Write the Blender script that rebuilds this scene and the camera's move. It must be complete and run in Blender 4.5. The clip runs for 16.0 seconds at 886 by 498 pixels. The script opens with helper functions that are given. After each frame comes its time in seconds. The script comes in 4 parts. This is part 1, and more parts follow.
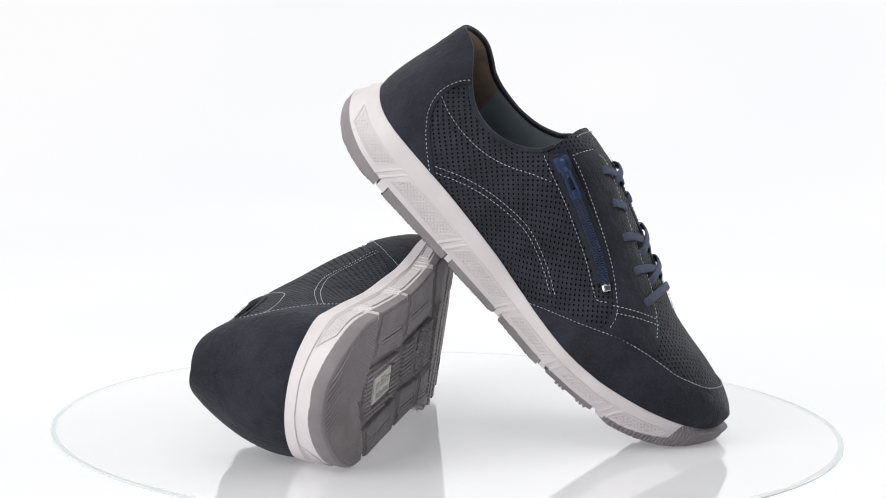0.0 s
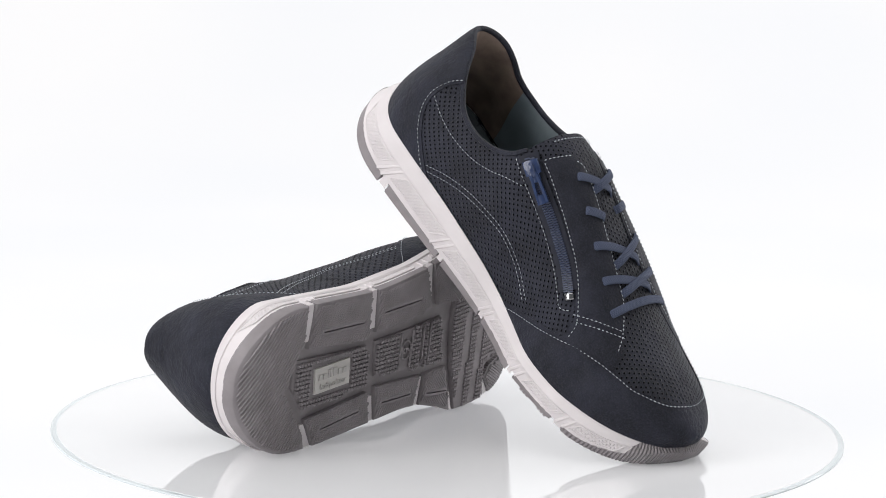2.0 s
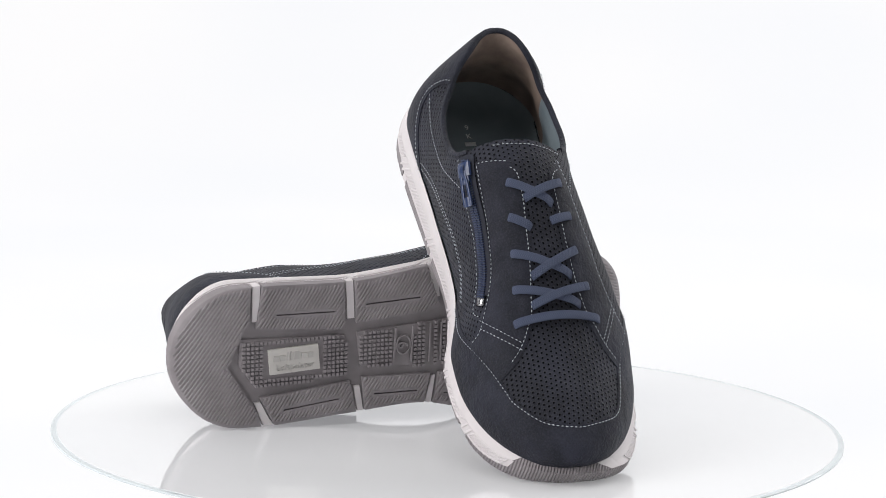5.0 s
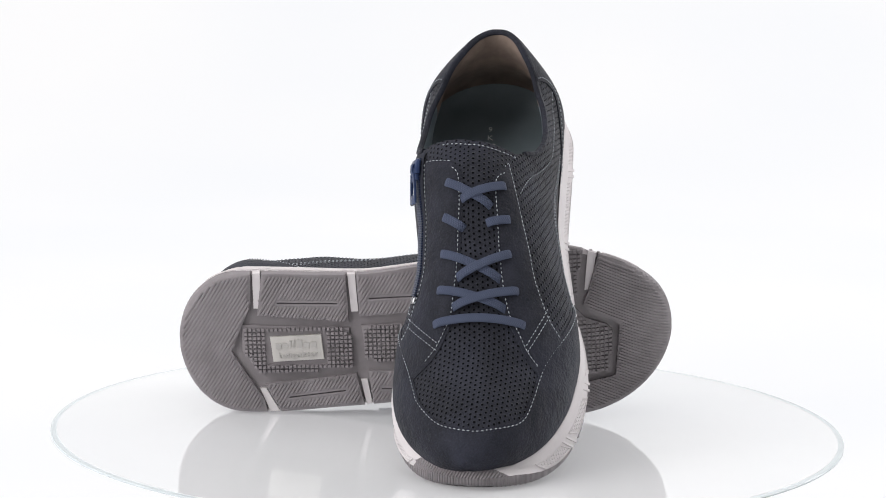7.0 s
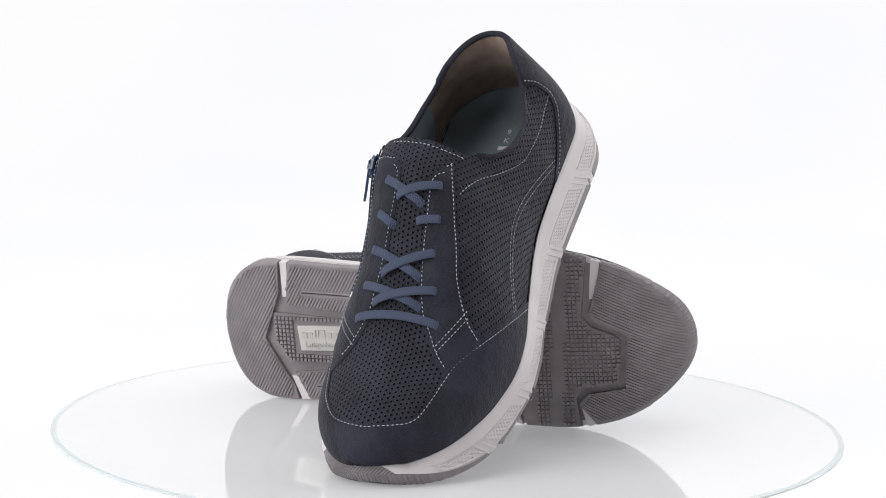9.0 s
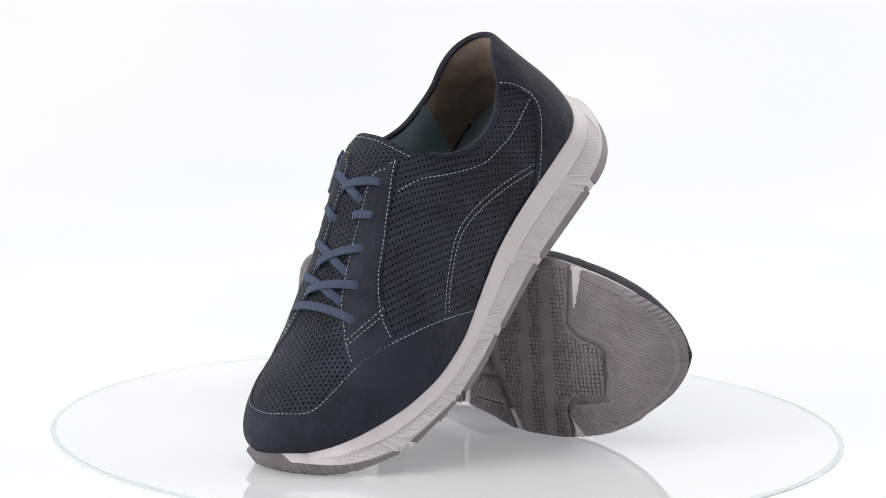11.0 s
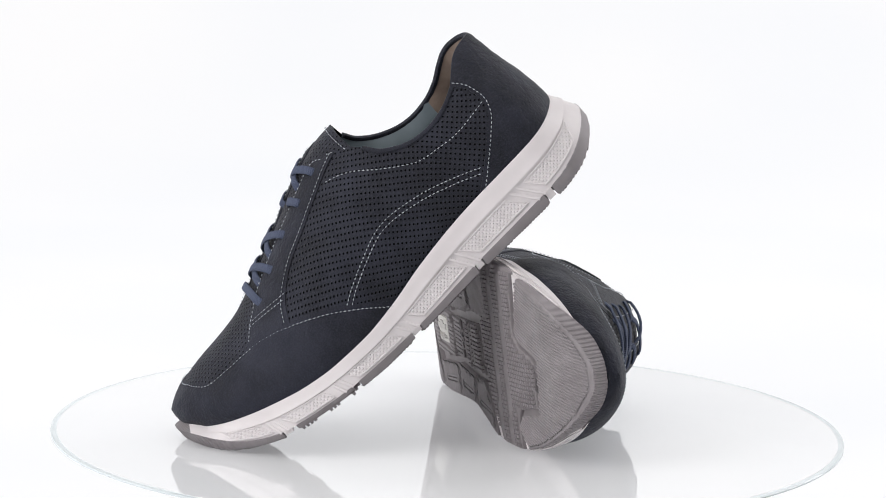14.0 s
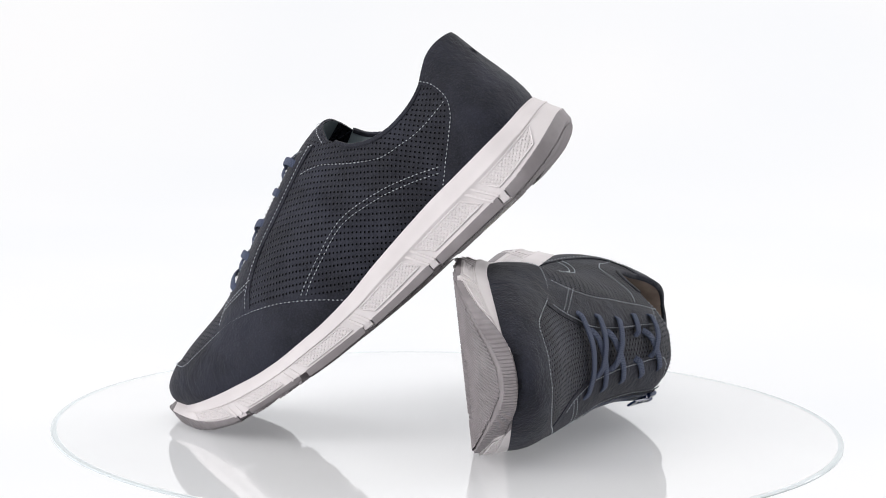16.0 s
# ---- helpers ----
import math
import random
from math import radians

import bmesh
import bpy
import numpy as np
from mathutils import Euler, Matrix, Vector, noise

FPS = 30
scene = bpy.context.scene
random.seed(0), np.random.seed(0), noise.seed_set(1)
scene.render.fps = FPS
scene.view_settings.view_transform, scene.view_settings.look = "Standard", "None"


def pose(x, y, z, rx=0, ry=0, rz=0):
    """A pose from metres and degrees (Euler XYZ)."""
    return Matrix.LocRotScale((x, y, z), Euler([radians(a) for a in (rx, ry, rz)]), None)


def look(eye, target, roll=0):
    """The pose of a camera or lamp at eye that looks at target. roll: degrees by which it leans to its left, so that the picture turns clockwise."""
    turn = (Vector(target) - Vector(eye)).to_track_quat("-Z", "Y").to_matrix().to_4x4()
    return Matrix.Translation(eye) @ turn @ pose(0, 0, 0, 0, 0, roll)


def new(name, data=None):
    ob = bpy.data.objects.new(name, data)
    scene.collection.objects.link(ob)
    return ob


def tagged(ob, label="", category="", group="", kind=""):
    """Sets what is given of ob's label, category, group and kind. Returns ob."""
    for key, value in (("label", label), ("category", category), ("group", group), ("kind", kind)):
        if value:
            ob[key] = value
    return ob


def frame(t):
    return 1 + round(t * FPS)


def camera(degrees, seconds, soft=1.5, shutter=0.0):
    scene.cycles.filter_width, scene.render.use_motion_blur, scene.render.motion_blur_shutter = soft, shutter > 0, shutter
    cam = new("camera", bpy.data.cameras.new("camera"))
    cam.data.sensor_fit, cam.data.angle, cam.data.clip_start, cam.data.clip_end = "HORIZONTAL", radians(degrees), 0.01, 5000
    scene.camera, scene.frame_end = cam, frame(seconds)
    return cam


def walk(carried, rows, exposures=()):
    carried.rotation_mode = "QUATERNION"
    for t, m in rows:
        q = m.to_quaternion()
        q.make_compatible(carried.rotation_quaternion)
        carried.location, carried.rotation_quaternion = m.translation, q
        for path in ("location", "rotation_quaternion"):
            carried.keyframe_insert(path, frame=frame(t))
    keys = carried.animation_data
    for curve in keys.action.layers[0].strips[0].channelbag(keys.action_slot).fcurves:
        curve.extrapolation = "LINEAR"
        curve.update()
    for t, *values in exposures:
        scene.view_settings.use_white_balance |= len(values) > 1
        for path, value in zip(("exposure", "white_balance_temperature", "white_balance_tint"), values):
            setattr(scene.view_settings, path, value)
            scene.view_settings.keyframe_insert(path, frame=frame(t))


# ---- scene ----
# Two walking shoes on a slowly turning glossy white disc inside a white photo tent with a glowing sweep.
CAM_EYE = (0.0, -1.96, 0.4300)
CAM_TARGET = (-0.00513, -0.02511, 0.11729)
cam = camera(15.83, 16.0, soft=0.95)
CAM_POSE = look(CAM_EYE, CAM_TARGET, 1.25)
walk(cam, [(0.0, CAM_POSE), (16.0, CAM_POSE)])

# ---- world and lights ----
world = bpy.data.worlds.new("tent_light")
scene.world = world
world.use_nodes = True
wn = world.node_tree.nodes
wn["Background"].inputs[0].default_value = (0.96, 0.98, 1.0, 1)
wn["Background"].inputs[1].default_value = 0.22


def softbox(name, eye, target, sx, sy, watts, color=(1, 1, 1)):
    la = bpy.data.lights.new(name, "AREA")
    la.shape, la.size, la.size_y, la.energy, la.color = "RECTANGLE", sx, sy, watts, color
    ob = new(name, la)
    ob.matrix_world = look(eye, target)
    return ob


softbox("softbox_top", (0.0, -0.1, 1.75), (0, 0, 0.1), 2.2, 2.0, 18, (1.0, 0.99, 0.98))
softbox("softbox_front", (-0.9, -2.1, 1.15), (0, 0, 0.12), 1.0, 0.8, 1.0, (1.0, 0.985, 0.985))
softbox("softbox_left", (-1.5, -1.0, 0.95), (0, 0, 0.12), 1.3, 1.5, 34, (1.0, 0.985, 0.985))
softbox("softbox_right", (1.55, 0.75, 0.95), (0, 0, 0.12), 1.3, 1.5, 18, (1.0, 0.985, 0.985))
scene.view_settings.exposure = 0.0


# ---- materials ----
class Mat:
    def __init__(self, name, rough=0.6, spec=0.5):
        self.m = bpy.data.materials.new(name)
        self.m.use_nodes = True
        self.t = self.m.node_tree
        self.b = self.t.nodes["Principled BSDF"]
        self.b.inputs["Roughness"].default_value = rough
        self.b.inputs["Specular IOR Level"].default_value = spec

    def n(self, kind, **ins):
        nd = self.t.nodes.new(kind)
        for k, v in ins.items():
            self.put(nd, k.replace("_", " "), v)
        return nd

    def put(self, nd, key, v):
        sock = nd.inputs[int(key[1:])] if key[0] == "i" and key[1:].isdigit() else nd.inputs[key]
        if hasattr(v, "is_output") or isinstance(v, bpy.types.NodeSocket):
            self.t.links.new(v, sock)
        else:
            sock.default_value = v

    def math(self, op, a, b=0.0):
        nd = self.n("ShaderNodeMath")
        nd.operation = op
        self.put(nd, "i0", a)
        self.put(nd, "i1", b)
        return nd.outputs[0]

    def noise(self, scale, detail=3.0, vec=None):
        nd = self.n("ShaderNodeTexNoise", Scale=scale, Detail=detail)
        if vec is not None:
            self.t.links.new(vec, nd.inputs["Vector"])
        return nd.outputs["Fac"]

    def obj(self):
        return self.n("ShaderNodeTexCoord").outputs["Object"]

    def uv(self):
        return self.n("ShaderNodeTexCoord").outputs["UV"]

    def mix(self, fac, a, b):
        nd = self.t.nodes.new("ShaderNodeMix")
        nd.data_type = "RGBA"
        for i, v in ((0, fac), (6, a), (7, b)):
            if isinstance(v, bpy.types.NodeSocket):
                self.t.links.new(v, nd.inputs[i])
            else:
                nd.inputs[i].default_value = v if i == 0 else (*v, 1)
        return nd.outputs[2]

    def ramp(self, fac, lo, hi):
        nd = self.n("ShaderNodeMapRange")
        self.put(nd, "Value", fac)
        nd.inputs["From Min"].default_value, nd.inputs["From Max"].default_value = lo, hi
        return nd.outputs[0]

    def color(self, c):
        self.put(self.b, "Base Color", c if isinstance(c, bpy.types.NodeSocket) else (*c, 1))

    def bump(self, height, strength, dist):
        nd = self.n("ShaderNodeBump", Strength=strength, Distance=dist)
        self.t.links.new(height, nd.inputs["Height"])
        if self.b.inputs["Normal"].is_linked:
            self.t.links.new(self.b.inputs["Normal"].links[0].from_socket, nd.inputs["Normal"])
        self.t.links.new(nd.outputs[0], self.b.inputs["Normal"])


def nubuck(name, dark, light):
    """Buffed leather: cloudy patches, a pebbled grain about a millimetre wide and a fine nap."""
    k = Mat(name, 0.74, 0.26)
    o = k.obj()
    cloud = k.math("ADD", k.math("MULTIPLY", k.noise(45, 5, o), 0.6), k.math("MULTIPLY", k.noise(14, 4, o), 0.4))
    f = k.mix(k.ramp(cloud, 0.42, 0.59), dark, light)
    grain = k.n("ShaderNodeTexVoronoi", Scale=720.0, Vector=o)
    grain.feature = "F1"
    cell = grain.outputs["Distance"]
    f = k.mix(k.math("MULTIPLY", k.ramp(k.noise(1100, 3, o), 0.42, 0.72), 0.4), f, tuple(min(1, 2.0 * v) for v in light))
    scuff = k.ramp(k.noise(26, 6, o), 0.60, 0.78)
    f = k.mix(k.math("MULTIPLY", scuff, 0.5), f, tuple(min(1, 2.2 * v) for v in light))
    k.color(f)
    k.put(k.b, "Roughness", k.math("ADD", 0.62, k.math("MULTIPLY", k.noise(60, 3, o), 0.25)))
    k.b.inputs["Sheen Weight"].default_value = 0.05
    k.b.inputs["Sheen Roughness"].default_value = 0.5
    k.bump(k.noise(900, 4, o), 0.5, 0.0008)
    k.bump(cell, 0.28, 0.0008)
    k.bump(k.noise(120, 4, o), 0.5, 0.0026)
    k.bump(k.noise(330, 3, o), 0.4, 0.0012)
    return k


def perforated(name, dark, light, pu, pv, stagger, turn):
    """Nubuck punched with rows of small round holes, laid out in millimetres on the leather."""
    k = nubuck(name, dark, light)
    mp = k.n("ShaderNodeMapping", Vector=k.uv(), Rotation=(0, 0, radians(turn)))
    sp = k.n("ShaderNodeSeparateXYZ", Vector=mp.outputs[0])
    v = k.math("DIVIDE", sp.outputs[1], pv)
    row = k.math("FLOOR", v)
    u = k.math("ADD", k.math("DIVIDE", sp.outputs[0], pu), k.math("MULTIPLY", row, stagger))
    du = k.math("MULTIPLY", k.math("SUBTRACT", k.math("FRACT", u), 0.5), pu)
    dv = k.math("MULTIPLY", k.math("SUBTRACT", k.math("FRACT", v), 0.5), pv)
    d = k.math("SQRT", k.math("ADD", k.math("MULTIPLY", du, du), k.math("MULTIPLY", dv, dv)))
    hole = k.math("SUBTRACT", 1.0, k.ramp(d, 0.5, 0.72))
    old = k.b.inputs["Base Color"].links[0].from_socket
    k.color(k.mix(hole, old, (0.002, 0.002, 0.003)))
    k.bump(k.ramp(d, 0.45, 0.95), 0.9, 0.0006)
    k.put(k.b, "Specular IOR Level", k.math("MULTIPLY", k.math("SUBTRACT", 1.0, hole), 0.3))
    return k


NAVY_D, NAVY_L = (0.0072, 0.0078, 0.0128), (0.0168, 0.0182, 0.0285)
M_NUBUCK = nubuck("navy_nubuck", NAVY_D, NAVY_L).m
M_QUARTER = perforated("perforated_quarter_nubuck", NAVY_D, NAVY_L, 2.7, 3.35, 0.0, 41.4).m
M_VAMP = perforated("perforated_vamp_nubuck", NAVY_D, NAVY_L, 3.1, 2.9, 0.5, 0).m


def plain(name, c1, c2, scale, rough, bump=0.2, dist=0.0004, bscale=500, spec=0.5):
    k = Mat(name, rough, spec)
    o = k.obj()
    k.color(k.mix(k.ramp(k.noise(scale, 4, o), 0.3, 0.7), c1, c2))
    k.bump(k.noise(bscale, 3, o), bump, dist)
    return k


M_LINING = plain("grey_blue_lining_leather", (0.125, 0.155, 0.175), (0.17, 0.205, 0.225), 60, 0.42).m
M_SUEDE = plain("brown_suede_lining", (0.135, 0.098, 0.078), (0.225, 0.168, 0.136), 80, 0.9, 0.4).m
M_INSOLE = plain("grey_leather_insole", (0.11, 0.14, 0.155), (0.15, 0.18, 0.195), 50, 0.55).m
M_PRINT = plain("pale_print", (0.5, 0.52, 0.53), (0.6, 0.6, 0.6), 300, 0.6).m
M_MIDSOLE = plain("off_white_midsole", (0.575, 0.537, 0.545), (0.635, 0.597, 0.605), 40, 0.55, 0.15).m
M_THREAD = plain("pale_grey_thread", (0.36, 0.39, 0.43), (0.5, 0.53, 0.57), 400, 0.7).m
M_TOOTH = plain("navy_zip_coil", (0.020, 0.028, 0.060), (0.032, 0.044, 0.090), 300, 0.35).m
M_TAPE = plain("navy_zip_tape", (0.005, 0.006, 0.013), (0.009, 0.011, 0.022), 200, 0.8).m
M_STOP = plain("bright_metal_zip_stop", (0.30, 0.30, 0.31), (0.38, 0.38, 0.39), 200, 0.2).m
M_STOP.node_tree.nodes["Principled BSDF"].inputs["Metallic"].default_value = 1.0
M_PULL = plain("glossy_navy_slider", (0.016, 0.028, 0.075), (0.026, 0.042, 0.10), 200, 0.16).m


def lace_material():
    k = Mat("woven_blue_lace", 0.75, 0.3)
    sp = k.n("ShaderNodeSeparateXYZ", Vector=k.uv())
    w = k.math("SINE", k.math("ADD", k.math("MULTIPLY", sp.outputs[0], 5.2), k.math("MULTIPLY", sp.outputs[1], 0.4)))
    w2 = k.math("SINE", k.math("MULTIPLY", sp.outputs[1], 4.6))
    h = k.math("MULTIPLY", w, w2)
    k.color(k.mix(k.ramp(h, -1, 1), (0.042, 0.053, 0.092), (0.085, 0.102, 0.162)))
    k.bump(h, 0.8, 0.0004)
    return k.m


M_LACE = lace_material()


def rubber(name, c1, c2, pitch=0.0, turn=0.0, dots=False):
    """Moulded rubber; pitch: fine parallel ribs (mm); dots: small raised diamonds."""
    k = Mat(name, 0.62, 0.4)
    o = k.obj()
    k.color(k.mix(k.ramp(k.noise(70, 4, o), 0.3, 0.7), c1, c2))
    k.bump(k.noise(900, 2, o), 0.15, 0.0003)
    if pitch:
        mp = k.n("ShaderNodeMapping", Vector=k.uv(), Rotation=(0, 0, radians(turn)))
        sp = k.n("ShaderNodeSeparateXYZ", Vector=mp.outputs[0])
        s = k.math("SINE", k.math("MULTIPLY", sp.outputs[0], 6.2832 / pitch))
        if dots:
            s2 = k.math("SINE", k.math("MULTIPLY", sp.outputs[1], 6.2832 / pitch))
            s = k.math("ADD", s, s2)
            k.bump(k.ramp(s, 0.0, 1.4), 0.8, 0.0007)
        else:
            k.bump(k.ramp(s, -0.5, 0.7), 1.0, 0.0035)
    return k.m


GREY_D, GREY_L = (0.197, 0.178, 0.186), (0.250, 0.229, 0.238)
M_OUTSOLE = rubber("taupe_rubber", GREY_D, GREY_L)


def cap_material(k_side):
    """The tread's rubber, drawn up over the toe with fine ribs."""
    k = Mat("ribbed_taupe_toe_rubber", 0.62, 0.4)
    o = k.obj()
    k.color(k.mix(k.ramp(k.noise(70, 4, o), 0.3, 0.7), GREY_D, GREY_L))
    sp = k.n("ShaderNodeSeparateXYZ", Vector=o)
    v = k.math("ADD", k.math("MULTIPLY", sp.outputs[0], 0.407), k.math("MULTIPLY", sp.outputs[1], 0.914 * k_side))
    k.bump(k.math("SINE", k.math("MULTIPLY", v, 6.2832 / 0.00175)), 0.9, 0.0005)
    return k.m


M_CAP = {1: cap_material(1), -1: cap_material(-1)}
M_BASE = rubber("recessed_taupe_rubber", (0.182, 0.164, 0.171), (0.230, 0.210, 0.218))
M_DOTS = rubber("dotted_off_white_panel", (0.575, 0.537, 0.545), (0.635, 0.597, 0.605), 2.0, 45, True)
M_BADGE = plain("off_white_badge", (0.45, 0.43, 0.41), (0.52, 0.50, 0.475), 60, 0.5).m
M_BADGE_MARK = plain("grey_badge_relief", (0.40, 0.385, 0.37), (0.46, 0.44, 0.425), 60, 0.55).m


def disc_material():
    k = Mat("glossy_white_acrylic", 0.07, 0.5)
    o = k.obj()
    k.color(k.mix(k.ramp(k.noise(6, 3, o), 0.3, 0.7), (0.80, 0.805, 0.82), (0.83, 0.835, 0.845)))
    k.put(k.b, "Roughness", k.ramp(k.noise(25, 4, o), 0.0, 16.0))
    k.b.inputs["IOR"].default_value = 1.8
    k.b.inputs["Transmission Weight"].default_value = 0.36
    return k.m


M_DISC = disc_material()
M_EDGE = plain("pale_glass_edge", (0.54, 0.59, 0.61), (0.60, 0.65, 0.67), 30, 0.12).m


def backdrop_material():
    k = Mat("glowing_white_fabric", 0.9, 0.1)
    o = k.obj()
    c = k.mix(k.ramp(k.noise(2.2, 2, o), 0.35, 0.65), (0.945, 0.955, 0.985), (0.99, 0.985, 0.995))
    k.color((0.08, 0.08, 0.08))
    # added glow: the sweep emits its bright white instead of being lit
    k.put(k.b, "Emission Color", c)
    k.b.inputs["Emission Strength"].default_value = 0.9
    return k.m


M_BACK = backdrop_material()


# ---- mesh helpers ----
def smooth_mesh(bm, flat=40.0):
    for f in bm.faces:
        f.smooth = True
    for e in bm.edges:
        if len(e.link_faces) == 2 and e.calc_face_angle(0.0) > radians(flat):
            e.smooth = False


def part(name, bm, material, parent, label="", flat=40.0, kind=""):
    """One bmesh as one mesh object under a thing."""
    smooth_mesh(bm, flat)
    me = bpy.data.meshes.new(name)
    bm.to_mesh(me)
    bm.free()
    me.materials.append(material)
    ob = new(name, me)
    ob.parent = parent
    return tagged(ob, label, kind=kind)


def curve_of(xs, ys):
    """A smooth function through a few values (cubic Hermite)."""
    xs, ys = np.array(xs, float), np.array(ys, float)
    d = np.diff(ys) / np.diff(xs)
    m = np.concatenate([[d[0]], np.where(d[:-1] * d[1:] > 0, 2 * d[:-1] * d[1:] / (d[:-1] + d[1:] + 1e-12), 0), [d[-1]]])

    def f(x):
        x = np.clip(np.asarray(x, float), xs[0], xs[-1])
        i = np.clip(np.searchsorted(xs, x) - 1, 0, len(xs) - 2)
        h = xs[i + 1] - xs[i]
        t = (x - xs[i]) / h
        return ((1 + 2 * t) * (1 - t) ** 2 * ys[i] + t * (1 - t) ** 2 * h * m[i]
                + t * t * (3 - 2 * t) * ys[i + 1] + t * t * (t - 1) * h * m[i + 1])
    return f


def spline(points, step):
    """Catmull-Rom through points of any dimension, sampled about every step."""
    p = np.array(points, float)
    q = np.vstack([2 * p[0] - p[1], p, 2 * p[-1] - p[-2]])
    out = []
    for i in range(1, len(q) - 2):
        n = max(2, int(np.linalg.norm(q[i + 1] - q[i]) / step))
        t = (np.arange(n) / n)[:, None]
        a, b, c, d = q[i - 1], q[i], q[i + 1], q[i + 2]
        out.append(0.5 * (2 * b + (c - a) * t + (2 * a - 5 * b + 4 * c - d) * t ** 2 + (3 * b - a - 3 * c + d) * t ** 3))
    return np.vstack(out + [p[-1:]])


# ---- the last: the shape of the shoe in millimetres ----
# x from heel to toe, y to the outer side of the foot, z up from the tread.
XH, XT = 8.0, 306.0
W_OUT = curve_of([0, 50, 110, 160, 190, 215, 240, 265, 310], [43, 44, 42.5, 49, 56, 59, 57, 53, 47])
INSET = curve_of([0, 30, 60, 150, 190, 220, 245, 270, 290, 310], [1.5, 3, 3.8, 3.8, 3.8, 5, 6.5, 7, 7, 6])
W_IN = curve_of([0, 50, 110, 160, 182, 212, 237, 262, 310], [44, 46, 42.5, 39.5, 43.5, 53, 54, 51.5, 46])
Z_FEATHER = curve_of([0, 9, 26, 41, 65, 89, 139, 167, 192, 214, 235, 255, 273, 292, 306],
                     [46.5, 45.5, 42, 40.5, 38.5, 36.5, 29.5, 24.2, 22, 22, 23.5, 27.2, 31.2, 36.5, 42])
Z_RIDGE = curve_of([0, 60, 100, 122, 140, 158, 175, 194, 211, 228, 241, 255, 275, 289, 298, 306],
                   [132, 128, 124, 120, 116.5, 109.5, 101.5, 92.5, 85, 78, 73.2, 70.2, 67.2, 64, 60.5, 55])
Y_RIDGE = curve_of([0, 60, 120, 165, 205, 240, 306], [0, -3, -9, -8, -4, -2, -8])
P_OUT = curve_of([0, 50, 72, 95, 130, 185, 245, 306], [2.2, 2.25, 1.55, 1.1, 1.2, 1.0, 1.15, 0.85])
P_IN = curve_of([0, 50, 75, 125, 165, 205, 245, 306], [2.1, 2.2, 1.35, 0.55, 0.65, 0.82, 1.0, 0.82])
BULGE_IN = curve_of([0, 40, 70, 125, 165, 205, 306], [0, 3, 4, 9, 5.5, 0.5, 0])
HEEL_LEAN = curve_of([30, 45, 52, 60, 72, 84, 102, 112, 140], [1.5, 2, 2.2, 3.2, 5.6, 8.6, 12.2, 14, 20])
TOE_LEAN = curve_of([35, 42, 50, 56, 62, 70], [-1, 0.5, 2.5, 2, 0, -1])
Z_TREAD = curve_of([0, 9, 21, 33, 43, 60, 90, 115, 164, 190, 217, 241, 262, 272, 287, 299, 308, 314],
                   [20, 14.5, 10, 7.5, 6, 5, 3.5, 2.3, 0.6, 0.8, 2.8, 5, 8, 10.7, 16.2, 23, 31, 38])
Z_WELT = curve_of([0, 3, 19, 46, 57, 112, 164, 217, 262, 275, 290, 300, 308, 314],
                  [29, 27, 20, 13.5, 12.5, 8.5, 5.5, 7.5, 12.5, 16.5, 24.5, 33.5, 42, 46.5])


def rounding(x, x0, x1, heel, toe):
    d0, d1 = np.clip(x - x0, 0, heel) / heel, np.clip(x1 - x, 0, toe) / toe
    return np.sqrt(np.clip(1 - (1 - d0) ** 2, 0, 1)) * np.clip(1 - (1 - d1) ** 2.3, 0, 1) ** 0.5


def upper(s, w):
    """A point of the upper: s 0..1 from heel to toe, w -1..1 from the inner to the outer edge over the ridge."""
    s, w = np.asarray(s, float), np.asarray(w, float)
    x = XH + (XT - XH) * (0.5 - 0.5 * np.cos(np.pi * np.clip(s, 0, 1)))
    e = np.where(w > 0, rounding(x, XH, XT, 36, 68), rounding(x, XH, XT, 36, 58))
    yc = Y_RIDGE(x)
    a = (1 - np.abs(w)) * np.pi / 2
    c, h = np.clip(np.cos(a), 0, 1), np.sin(a)
    out = w > 0
    p = np.where(out, P_OUT(x), P_IN(x))
    side = np.where(out, W_OUT(x) - INSET(x) - yc, -W_IN(x) - yc)
    y = yc + e * (side * c ** p + np.where(out, 2.0, -BULGE_IN(x) - 1.5) * np.sin(2 * a))
    zf, zr = Z_FEATHER(x), Z_RIDGE(x)
    z = zf + (zr - zf) * h
    k0 = np.clip(1 - (x - XH) / 62, 0, 1)
    k1 = np.clip(1 - (XT - x) / 22, 0, 1)
    x = x + HEEL_LEAN(z) * k0 * k0 * (3 - 2 * k0) + TOE_LEAN(z) * k1 * k1 * (3 - 2 * k1)
    return np.stack([x, y, z], -1)


def normals(s, w):
    e = 1e-3
    s = np.clip(np.asarray(s, float), 2e-3, 1 - 2e-3)
    w = np.asarray(w, float)
    a = upper(s + e, w) - upper(s - e, w)
    b = upper(s, np.clip(w + e, -1, 1)) - upper(s, np.clip(w - e, -1, 1))
    n = np.cross(a, b)
    n /= np.linalg.norm(n, axis=-1, keepdims=True) + 1e-12
    return n


